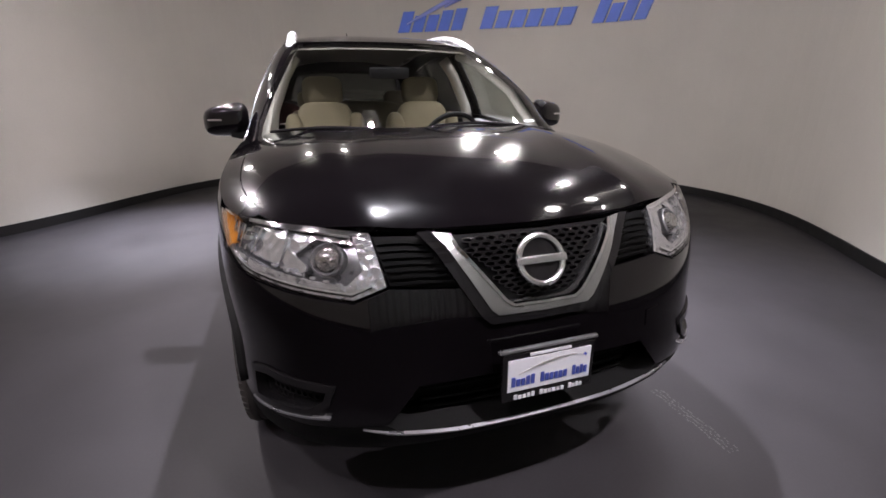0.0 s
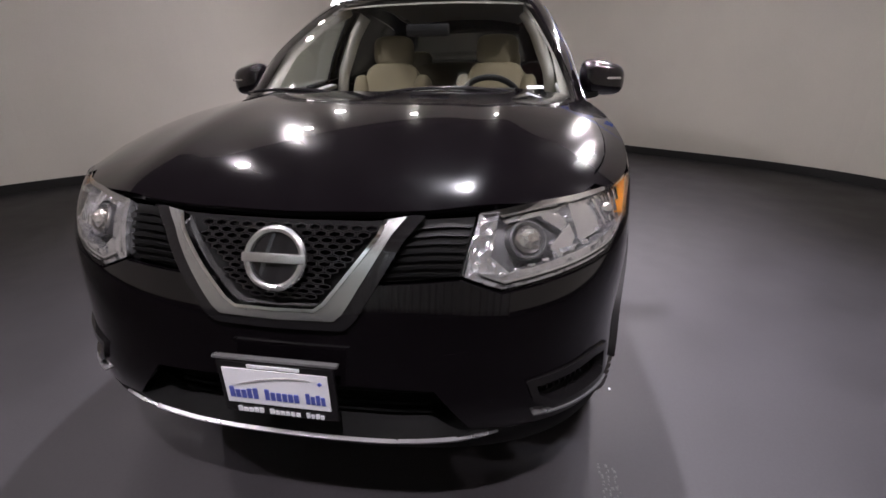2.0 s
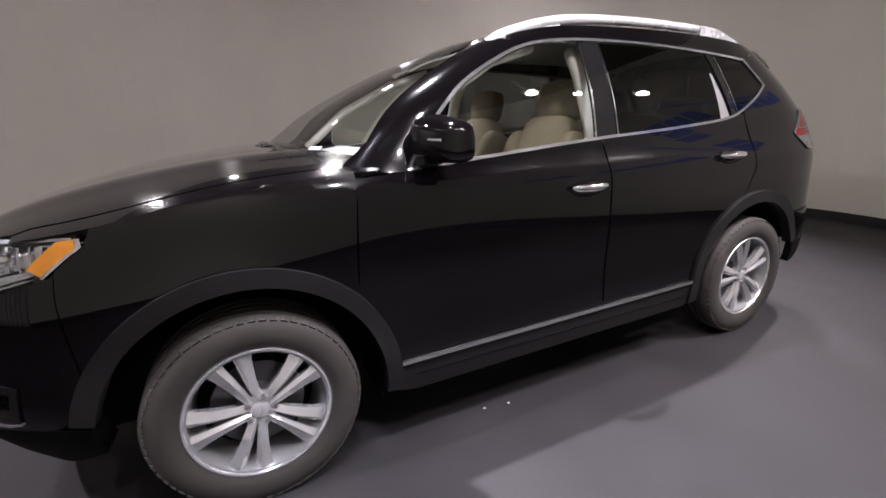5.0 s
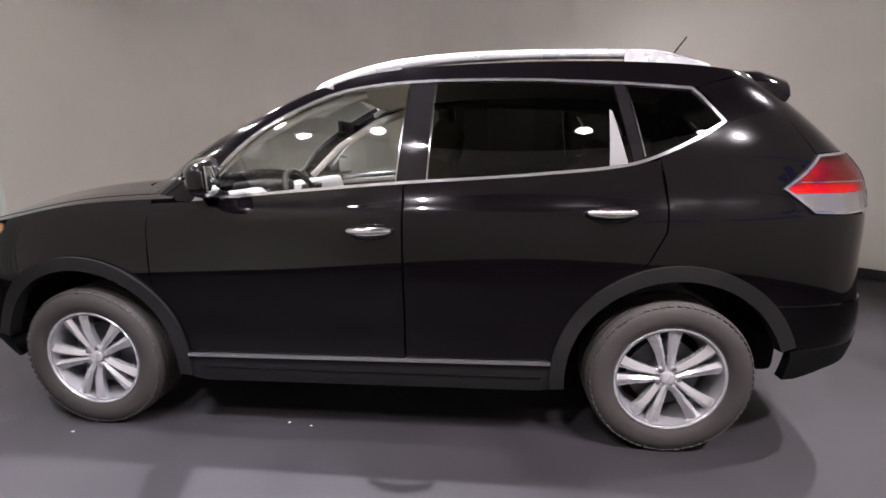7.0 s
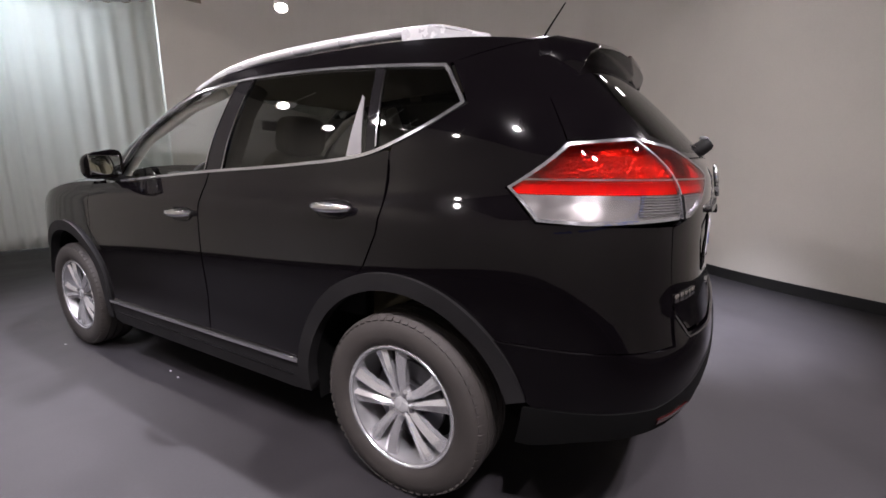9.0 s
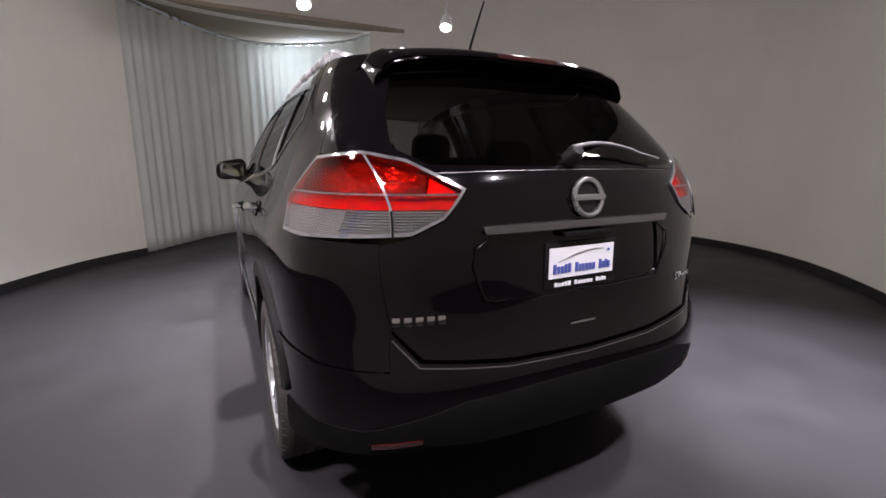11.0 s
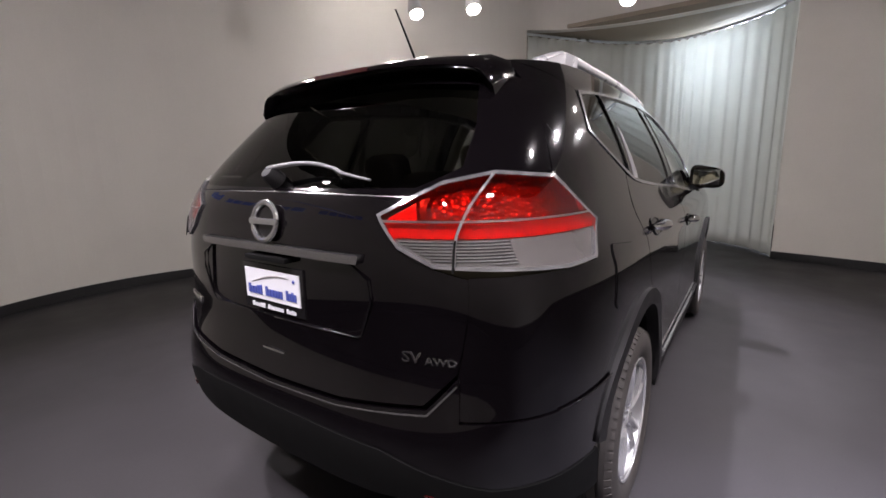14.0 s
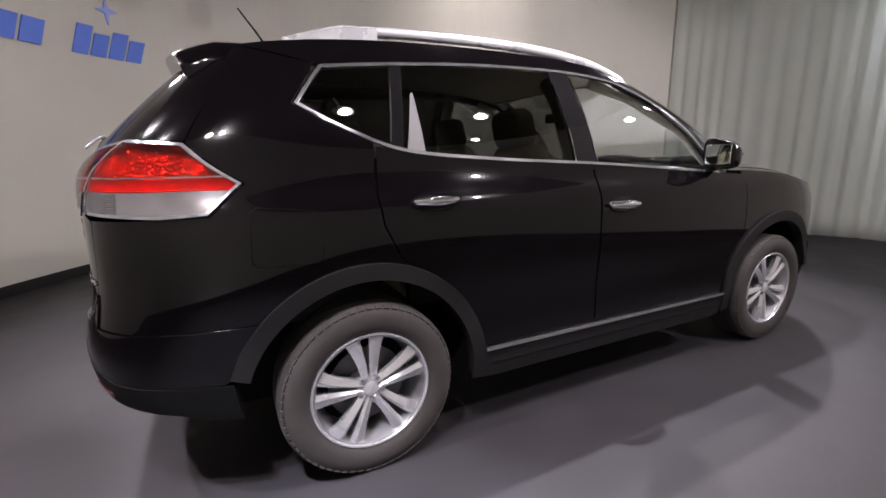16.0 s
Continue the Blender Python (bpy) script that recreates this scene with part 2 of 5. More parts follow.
def lathe(bm, profile, steps=64, axis="y"):
    """Turns (distance along the axis, radius) about the axis."""
    rings = []
    for k in range(steps):
        t = 2 * math.pi * k / steps
        rings.append([bm.verts.new((r * math.cos(t), a, r * math.sin(t))) for a, r in profile])
    for k in range(steps):
        A, B = rings[k], rings[(k + 1) % steps]
        for i in range(len(profile) - 1):
            bm.faces.new((A[i], A[i + 1], B[i + 1], B[i]))


def curve(pts, n=8):
    """Points of a smooth line through pts."""
    P = [np.array(p, float) for p in pts]
    out = []
    for i in range(len(P) - 1):
        a, b, c, d = P[max(i - 1, 0)], P[i], P[i + 1], P[min(i + 2, len(P) - 1)]
        for k in range(n):
            t = k / n
            out.append(0.5 * (2 * b + (c - a) * t + (2 * a - 5 * b + 4 * c - d) * t * t + (3 * b - a - 3 * c + d) * t ** 3))
    out.append(P[-1])
    return [tuple(p) for p in out]


def arc(cx, cz, r, a0, a1, n=24):
    return [(cx + r * math.cos(radians(a0 + (a1 - a0) * k / n)), cz + r * math.sin(radians(a0 + (a1 - a0) * k / n))) for k in range(n + 1)]


def clip(poly, a, b, c):
    """The part of a polygon where a*u + b*v >= c."""
    out = []
    for p, q in zip(poly, poly[1:] + poly[:1]):
        dp, dq = a * p[0] + b * p[1] - c, a * q[0] + b * q[1] - c
        if dp >= 0:
            out.append(p)
        if dp * dq < 0:
            t = dp / (dp - dq)
            out.append((p[0] + (q[0] - p[0]) * t, p[1] + (q[1] - p[1]) * t))
    return out


def area(poly):
    return sum(p[0] * q[1] - q[0] * p[1] for p, q in zip(poly, poly[1:] + poly[:1])) / 2


def inset(poly, d):
    """A polygon moved inwards by d."""
    s = 1 if area(poly) > 0 else -1
    n, out = len(poly), []
    for i in range(n):
        a, b, c = (np.array(poly[k % n], float) for k in (i - 1, i, i + 1))
        e, f = b - a, c - b
        ne, nf = np.array((-e[1], e[0])) * s / (np.linalg.norm(e) + 1e-9), np.array((-f[1], f[0])) * s / (np.linalg.norm(f) + 1e-9)
        m = ne + nf
        m /= max(0.5, m @ m / 2)
        out.append(tuple(b + m * d))
    return out


def inside(px, py, poly):
    x, y = np.array([p[0] for p in poly]), np.array([p[1] for p in poly])
    x2, y2 = np.roll(x, -1), np.roll(y, -1)
    hit = np.zeros(px.shape, bool)
    for a, b, c, d in zip(x, y, x2, y2):
        if b != d:
            hit ^= ((b > py) != (d > py)) & (px < (c - a) * (py - b) / (d - b) + a)
    return hit


def fill(poly, step, holes=()):
    from mathutils.geometry import delaunay_2d_cdt
    verts, loops = [], []
    for ring in (poly, *holes):
        loop = []
        for p, q in zip(ring, list(ring[1:]) + [ring[0]]):
            k = max(1, int(math.hypot(q[0] - p[0], q[1] - p[1]) / step + 0.5))
            for i in range(k):
                loop.append(len(verts))
                verts.append((p[0] + (q[0] - p[0]) * i / k, p[1] + (q[1] - p[1]) * i / k))
        loops.append(loop)
    edge = np.array(verts)
    us = np.arange(edge[:, 0].min(), edge[:, 0].max(), step)
    vs = np.arange(edge[:, 1].min(), edge[:, 1].max(), step)
    if len(us) and len(vs):
        U, V = (a.ravel() for a in np.meshgrid(us + 0.37 * step, vs + 0.41 * step))
        ok = inside(U, V, poly)
        for h in holes:
            ok &= ~inside(U, V, h)
        for u, v in zip(U[ok], V[ok]):
            if ((edge - (u, v)) ** 2).sum(1).min() > (0.45 * step) ** 2:
                verts.append((u, v))
    edges = [(l[i], l[(i + 1) % len(l)]) for l in loops[1:] for i in range(len(l))]
    vo, eo, fo = delaunay_2d_cdt([Vector(v) for v in verts], edges, [loops[0]], 1, 1e-7)[:3]
    vo = np.array([(v.x, v.y) for v in vo])
    fo = np.array([f for f in fo if len(f) == 3])
    mid = vo[fo].mean(1)
    for h in holes:
        keep = ~inside(mid[:, 0], mid[:, 1], h)
        fo, mid = fo[keep], mid[keep]
    return vo, fo


def skin(name, pieces, material, parent=None, label="", step=0.05, lift=0.0, depth=0.014):
    """One mesh of panels: each piece is an outline and the surface that it lies on (and holes)."""
    verts, norms, faces = [], [], []
    for poly, place, *holes in pieces:
        uv, tri = fill(list(poly), step, holes)
        P, N = place(uv[:, 0], uv[:, 1])
        P = P + N * lift
        a, b, c = P[tri[:, 0]], P[tri[:, 1]], P[tri[:, 2]]
        flip = (np.cross(b - a, c - a) * N[tri[:, 0]]).sum() < 0
        if flip:
            tri = tri[:, ::-1]
        base = len(verts)
        verts += list(P)
        norms += list(N)
        faces += [tuple(t + base) for t in tri]
        if depth:
            count = {}
            for t in tri:
                for i in range(3):
                    e = (t[i], t[(i + 1) % 3])
                    if (e[1], e[0]) in count:
                        del count[(e[1], e[0])]
                    else:
                        count[e] = 1
            out = {}
            for a_, b_ in count:
                o = np.cross(P[b_] - P[a_], N[a_])
                o /= np.linalg.norm(o) + 1e-12
                out.setdefault(a_, []).append(o)
                out.setdefault(b_, []).append(o)
            ids = {}
            for k, os_ in out.items():
                o = sum(os_)
                o /= np.linalg.norm(o) + 1e-12
                ids[k] = len(verts)
                verts += [P[k], P[k] - N[k] * depth]
                norms += [o, o]
            for a_, b_ in count:
                i, j = ids[a_], ids[b_]
                faces.append((j, i, i + 1, j + 1))
    return raw(name, verts, faces, material, parent, label, norms)


# ---- the room ----
def room(a):
    """Distance of the wall from the middle of the room in a direction."""
    return 4.789 - 0.116 * math.cos(a) - 0.42 * math.sin(a) - 0.437 * math.sin(2 * a) - 0.132 * math.cos(3 * a) + 0.088 * math.sin(3 * a) + 0.183 * math.cos(4 * a) + 0.311 * math.sin(4 * a) - 0.069 * math.cos(5 * a) - 0.043 * math.sin(5 * a)


def wall_point(deg, z, off=0.0):
    a = radians(deg)
    r = room(a) + off
    return (r * math.cos(a), r * math.sin(a), z)


GAP0, GAP1, HEAD, TOP = -18.5, 26.5, 3.46, 4.7


def band(name, a0, a1, z0, z1, off0, off1, material, steps):
    verts, faces = [], []
    for k in range(steps + 1):
        d = a0 + (a1 - a0) * k / steps
        verts += [wall_point(d, z0, off0), wall_point(d, z1, off0), wall_point(d, z1, off1), wall_point(d, z0, off1)]
    for k in range(steps):
        for i in range(4):
            j = (i + 1) % 4
            faces.append((4 * k + i, 4 * k + j, 4 * k + 4 + j, 4 * k + 4 + i))
    faces += [(3, 2, 1, 0), tuple(4 * steps + i for i in range(4))]
    ob = raw(name, verts, faces, material, smooth=False)
    return ob


tagged(band("wall_curved", GAP1, 360 + GAP0, 0, TOP, 0, 0.16, WALLPAINT, 160), "smooth curved grey painted studio wall", "wall", kind="structure")
tagged(band("wall_header", GAP0, GAP1, HEAD, TOP, 0, 0.16, WALLPAINT, 24), "grey painted wall above the curtained doorway", "wall", kind="structure")
tagged(band("baseboard", GAP1, 360 + GAP0, 0, 0.105, -0.016, -0.001, BASE, 160), "black rubber base strip along the wall", "baseboard", kind="structure")


def disc(name, z, r, material, thick, up):
    bm = bmesh.new()
    bmesh.ops.create_cone(bm, cap_ends=True, segments=96, radius1=r, radius2=r, depth=thick, matrix=Matrix.Translation((0.4, 0, z + (-thick / 2 if up else thick / 2))))
    return part(name, bm, material, None, smooth=False)


tagged(disc("floor", 0, 9.5, FLOORING, 0.1, True), "dark grey smooth vinyl studio floor with scuffs", "floor", kind="structure")
tagged(disc("ceiling", TOP, 9.5, CEIL, 0.1, False), "dark painted studio ceiling", "ceiling", kind="structure")
# the doorway behind the curtain
tagged(boxes("wall_doorway", [((8.3, 0.4, 1.9), (0.15, 7.0, 3.7)), ((6.7, -2.9, 1.9), (3.2, 0.15, 3.7)), ((6.7, 3.9, 1.9), (3.2, 0.15, 3.7))], WALLPAINT), "plain grey walls behind the curtain", "wall", kind="structure")
tagged(boxes("soffit", [((6.3, 0.5, 3.50), (3.9, 6.6, 0.06))], TAN), "tan flat soffit over the doorway", "soffit", kind="structure")

RAIL = curve([wall_point(GAP0, 3.41, 0.03), (5.10, -1.22, 3.41), (5.62, -0.62, 3.41), (5.90, 0.02, 3.41), (5.78, 0.55, 3.41), (5.25, 1.18, 3.41), wall_point(GAP1, 3.41, 0.03)], 10)
rail = tagged(sweep("curtain_rail", RAIL, 0.022, STEEL, sides=10), "bent galvanised curtain rail across the doorway", "curtain rail")


def build_curtain():
    line = np.array(curve([p[:2] for p in RAIL], 6))
    seg = np.r_[0, np.cumsum(np.linalg.norm(np.diff(line, axis=0), axis=1))]
    n, rows_z = 420, 16
    s = np.linspace(0.02, seg[-1] - 0.02, n)
    x, y = np.interp(s, seg, line[:, 0]), np.interp(s, seg, line[:, 1])
    tx, ty = np.gradient(x), np.gradient(y)
    ln = np.hypot(tx, ty)
    nx, ny = -ty / ln, tx / ln
    ph = np.cumsum(2 * math.pi * (s[1] - s[0]) / (0.20 + 0.05 * np.sin(s * 2.1) + 0.03 * np.sin(s * 5.3)))
    verts, faces = [], []
    for j in range(rows_z + 1):
        f = j / rows_z
        z = 3.385 - 3.36 * f
        amp = 0.006 + 0.009 * min(1, f * 2.2)
        wave = amp * (np.sin(ph) + 0.35 * np.sin(ph * 0.5 + 2 * f) + 0.2 * np.sin(ph * 1.7 + 1.3 * f))
        for i in range(n):
            verts.append((x[i] + nx[i] * wave[i], y[i] + ny[i] * wave[i], z + (0.012 * math.sin(ph[i]) if j == 0 else 0)))
    for j in range(rows_z):
        for i in range(n - 1):
            a = j * n + i
            faces.append((a, a + 1, a + n + 1, a + n))
    ob = raw("curtain", verts, faces, CLOTH, None, "white gathered cloth curtain hanging from the rail")
    ob.modifiers.new("thick", "SOLIDIFY").thickness = 0.003
    tagged(ob, category="curtain")


build_curtain()


def build_spot():
    base = new("spot_lamp")
    bm = bmesh.new()
    lathe(bm, [(0.0, 0.025), (0.0, 0.06), (0.11, 0.082), (0.17, 0.082), (0.17, 0.076), (0.12, 0.07)], 24)
    can = part("housing", bm, CANMETAL, base)
    bm = bmesh.new()
    bmesh.ops.create_circle(bm, cap_ends=True, segments=24, radius=0.066, matrix=pose(0, 0.150, 0, 90))
    bulb = part("bulb", bm, BULB, base, "lit round bulb")
    tilt = Matrix.Rotation(radians(-62), 4, "X")
    can.matrix_local, bulb.matrix_local = tilt @ Matrix.Translation((0, -0.08, 0)), tilt @ Matrix.Translation((0, -0.08, 0))
    sweep("stem", [(0, 0, 0.02), (0, 0, 0.42)], 0.012, CANMETAL, base, sides=8)
    return tagged(base, "white spot lamp with a lit bulb under the ceiling", "spot lamp", "ceiling spot lamps")


spot = build_spot()
for k, ((x, y), z, power, down) in enumerate(LAMPS):
    m = Matrix.Translation((x, y, z)) @ Matrix.Rotation((math.atan2(y, x) if down == 2 else math.atan2(-y, -x)) - math.pi / 2, 4, "Z")
    if k:
        copy_thing(spot, m)
    else:
        spot_first = m
spot.matrix_basis = spot_first


def build_high_lamp():
    base = new("ceiling_lamp")
    bm = bmesh.new()
    lathe(bm, [(0.0, 0.03), (0.0, 0.09), (-0.10, 0.15), (-0.11, 0.15), (-0.10, 0.14), (-0.03, 0.09)], 32)
    bm.transform(Matrix.Rotation(radians(90), 4, "X"))
    part("housing", bm, CANMETAL, base)
    bm = bmesh.new()
    bmesh.ops.create_circle(bm, cap_ends=True, segments=24, radius=0.028, matrix=Matrix.Translation((0, 0, -0.04)))
    part("bulb", bm, BULB, base, "lit round bulb")
    sweep("stem", [(0, 0, -0.005), (0, 0, TOP - HIGH[2] + 0.001)], 0.014, CANMETAL, base, sides=8)
    base.location = HIGH
    tagged(base, "wide white ceiling lamp lit above the car", "ceiling lamp")


build_high_lamp()


def build_sign():
    base = new("wall_sign")

    def plate(name, a0, a1, z0, z1, lean, material, label=""):
        verts, faces, steps = [], [], 10
        for k in range(steps + 1):
            d = a0 + (a1 - a0) * k / steps
            for z, off in ((z0, -0.004), (z1, -0.004), (z1, -0.03), (z0, -0.03)):
                verts.append(wall_point(d - lean * (z - z0) / 0.4, z, off))
        for k in range(steps):
            for i in range(4):
                j = (i + 1) % 4
                faces.append((4 * k + i, 4 * k + j, 4 * k + 4 + j, 4 * k + 4 + i))
        faces += [(3, 2, 1, 0), tuple(4 * steps + i for i in range(4))]
        raw(name, verts, faces, material, base, label, smooth=False)

    # one plain block a letter, tall and low
    for a0, a1, heights in ((165.3, 152.2, (1, 0.78, 0.78, 0.95, 1)), (149.0, 131.6, (1, 0.78, 0.78, 0.78, 0.78, 0.78)), (128.5, 119.6, (1, 0.78, 0.95, 0.78))):
        step = (a1 - a0) / len(heights)
        for k, h in enumerate(heights):
            plate("bar", a0 + step * k, a0 + step * (k + 0.84), 2.36, 2.36 + 0.31 * h, 1.6, SIGN_BLUE)
    for w0, w1, z0, zr in ((163.5, 138.0, 2.48, 0.60), (156.0, 134.0, 2.70, 0.46)):
        pts = []
        for k in range(25):
            f = k / 24
            pts.append(wall_point(w0 + (w1 - w0) * f, z0 + zr * math.sin(f * math.pi * 0.52), -0.035))
        sweep("swoosh", pts, [0.004 + 0.032 * math.sin(math.pi * min(1, (k + 2) / 20)) for k in range(25)], SIGN_PALE, base, "pale blue arc", sides=6)
    c = Vector(wall_point(123.4, 2.87, -0.02))
    out = Vector((c.x, c.y, 0)).normalized()
    tang = Vector((-out.y, out.x, 0))
    bm = bmesh.new()
    ring = []
    for k in range(8):
        r = 0.15 if k % 2 == 0 else 0.042
        t = math.pi * k / 4
        p = c + tang * r * 0.75 * math.sin(t) + Vector((0, 0, r * math.cos(t)))
        ring.append((bm.verts.new(p + out * 0.012), bm.verts.new(p - out * 0.012)))
    bm.faces.new([r[0] for r in ring])
    bm.faces.new([r[1] for r in reversed(ring)])
    for k in range(8):
        a, b = ring[k], ring[(k + 1) % 8]
        bm.faces.new((a[0], b[0], b[1], a[1]))
    part("star", bm, SIGN_PALE, base, "four-pointed star", smooth=False)
    tagged(base, "blue dealer sign of raised bars and a star", "wall sign")


build_sign()


# ---- the car: its surfaces (x ahead, y to its left, z up) ----
def spline(xs, ys):
    xs, ys = np.array(xs, float), np.array(ys, float)
    n, h = len(xs), np.diff(xs)
    A, b = np.zeros((n, n)), np.zeros(n)
    A[0, 0] = A[-1, -1] = 1
    for i in range(1, n - 1):
        A[i, i - 1], A[i, i], A[i, i + 1] = h[i - 1], 2 * (h[i - 1] + h[i]), h[i]
        b[i] = 3 * ((ys[i + 1] - ys[i]) / h[i] - (ys[i] - ys[i - 1]) / h[i - 1])
    c = np.linalg.solve(A, b)

    def f(x):
        x = np.clip(x, xs[0], xs[-1])
        i = np.clip(np.searchsorted(xs, x) - 1, 0, n - 2)
        d = x - xs[i]
        return ys[i] + ((ys[i + 1] - ys[i]) / h[i] - h[i] * (2 * c[i] + c[i + 1]) / 3) * d + c[i] * d * d + (c[i + 1] - c[i]) / (3 * h[i]) * d ** 3

    return f


# half width, nose, windscreen and tail by height
WIDE = spline((0.18, 0.30, 0.44, 0.60, 0.78, 0.95, 1.03, 1.075, 1.11, 1.14, 1.30, 1.45, 1.57, 1.64, 1.72), (0.86, 0.888, 0.900, 0.896, 0.906, 0.905, 0.899, 0.884, 0.864, 0.848, 0.794, 0.730, 0.666, 0.622, 0.562))
NOSE = spline((0.18, 0.30, 0.45, 0.60, 0.75, 0.90, 1.00, 1.10), (2.02, 2.16, 2.272, 2.265, 2.245, 2.205, 2.13, 2.0))
PANE = spline((1.05, 1.15, 1.20, 1.35, 1.50, 1.60, 1.66, 1.74), (1.32, 1.18, 1.11, 0.905, 0.620, 0.390, 0.225, -0.03))
TAIL = spline((0.18, 0.35, 0.50, 0.62, 0.75, 0.95, 1.10, 1.20, 1.35, 1.50, 1.62, 1.72), (-2.17, -2.25, -2.305, -2.315, -2.285, -2.27, -2.27, -2.26, -2.15, -2.0, -1.865, -1.74))


class Ring:
    """A level outline that wraps one end of the car; s runs along it from the middle, in metres."""

    def __init__(self, mid, tip, p, q, ref):
        self.mid, self.tip, self.p, self.q = mid, tip, p, q
        g = np.r_[0, np.geomspace(1e-9, 0.5, 3000)]
        self.c = np.r_[g, 1 - g[::-1][1:]][::-1]
        x, y = (tip(ref) - mid) * self.c ** (1 / q), WIDE(ref) * (1 - self.c) ** (1 / p)
        self.s = np.r_[0, np.cumsum(np.hypot(np.diff(x), np.diff(y)))]

    def xy(self, s, z):
        c = np.interp(np.abs(s), self.s, self.c)
        return self.mid + (self.tip(z) - self.mid) * c ** (1 / self.q), np.sign(s) * WIDE(z) * (1 - c) ** (1 / self.p)

    def value(self, x, y, z):
        u = np.maximum((x - self.mid) / (self.tip(z) - self.mid), 1e-6)
        return (np.abs(y) / WIDE(z)) ** self.p + u ** self.q

    def __call__(self, s, z):
        s, z = np.asarray(s, float), np.asarray(z, float)
        x, y = self.xy(s, z)
        e = 1e-4
        N = np.stack([self.value(x + e, y, z) - self.value(x - e, y, z), self.value(x, y + e, z) - self.value(x, y - e, z), self.value(x, y, z + e) - self.value(x, y, z - e)], -1)
        N /= np.linalg.norm(N, axis=-1, keepdims=True) + 1e-12
        return np.stack([x, y, z], -1), N

    def at_y(self, y, z):
        c = 1 - min(1.0, abs(y) / float(WIDE(z))) ** self.p
        return (math.copysign(float(np.interp(-c, -self.c, self.s)), y), z)

    def at_x(self, x, z, sign=1):
        u = min(1.0, max(0.0, (x - self.mid) / (float(self.tip(z)) - self.mid)))
        return (sign * float(np.interp(-(u ** self.q), -self.c, self.s)), z)


FRONT = Ring(0.6, NOSE, 2.8, 6.5, 0.8)
REAR = Ring(-0.6, TAIL, 3.5, 8.0, 0.9)
GLASS = Ring(-0.4, PANE, 2.8, 12.0, 1.35)


def half(x, z, upper):
    """Half width of the car's side."""
    ring = GLASS if upper else FRONT
    u = np.clip((x - ring.mid) / (ring.tip(z) - ring.mid), 0, 1)
    v = np.clip((x - REAR.mid) / (REAR.tip(z) - REAR.mid), 0, 1)
    return WIDE(z) * (1 - u ** ring.q) ** (1 / ring.p) * (1 - v ** REAR.q) ** (1 / REAR.p)


def flank(sign, upper=False):
    def place(x, z):
        e = 1e-4
        y = half(x, z, upper)
        N = np.stack([-(half(x + e, z, upper) - half(x - e, z, upper)) / (2 * e), np.ones_like(y), -(half(x, z + e, upper) - half(x, z - e, upper)) / (2 * e)], -1)
        N /= np.linalg.norm(N, axis=-1, keepdims=True)
        return np.stack([x, sign * y, z], -1), N * (1, sign, 1)
    return place


def crown(mid_z, edge_z, upper, power, ridge=0.0):
    def height(x, y):
        zc, ze = mid_z(x), edge_z(x)
        r = np.abs(y) / half(x, ze, upper)
        return zc - (zc - ze) * r ** power + ridge * np.exp(-((np.abs(y) - 0.50 - 0.06 * (1.6 - x)) / 0.09) ** 2)

    def place(x, y):
        e = 1e-4
        z = height(x, y)
        N = np.stack([-(height(x + e, y) - height(x - e, y)) / (2 * e), -(height(x, y + e) - height(x, y - e)) / (2 * e), np.ones_like(z)], -1)
        N /= np.linalg.norm(N, axis=-1, keepdims=True)
        return np.stack([x, y, z], -1), N
    return place


HOOD_MID = spline((0.85, 1.0, 1.25, 1.6, 1.9, 2.05, 2.15), (1.222, 1.208, 1.192, 1.148, 1.080, 1.026, 0.975))
HOOD_EDGE = spline((0.85, 1.0, 1.4, 1.75, 1.95, 2.15), (1.132, 1.126, 1.092, 1.024, 0.996, 0.960))
ROOF_MID = spline((0.20, 0.0, -0.4, -0.8, -1.3, -1.78)[::-1], (1.660, 1.708, 1.755, 1.768, 1.752, 1.700)[::-1])
ROOF_EDGE = spline((0.20, 0.0, -0.4, -0.8, -1.3, -1.78)[::-1], (1.634, 1.678, 1.714, 1.720, 1.702, 1.650)[::-1])
HOOD = crown(HOOD_MID, HOOD_EDGE, False, 3.1, 0.010)
ROOF = crown(ROOF_MID, ROOF_EDGE, True, 2.6)

HUB_F, HUB_R, HUB_Z = 1.353, -1.353, 0.352
car = tagged(new("car"), "black compact SUV with chrome window trim parked in the studio", "car")

# outlines, (x, z) on the side
DLO = curve([(0.76, 1.118), (0.48, 1.140), (-0.11, 1.186), (-0.59, 1.213), (-0.82, 1.229), (-1.05, 1.249), (-1.21, 1.280), (-1.40, 1.360), (-1.52, 1.428)], 6) + \
    curve([(-1.535, 1.440), (-1.43, 1.574), (-1.38, 1.590), (-1.10, 1.617), (-0.71, 1.640), (-0.30, 1.643), (-0.02, 1.624), (0.18, 1.578), (0.43, 1.458), (0.58, 1.342), (0.70, 1.208)], 6)
INNER = inset(DLO, 0.0125)


def ring_poly(ring, pts, sign):
    """Points given as ("x" or "y", value, z) on a ring."""
    return [ring.at_y(sign * v, z) if k == "y" else ring.at_x(v, z, sign) for k, v, z in pts]


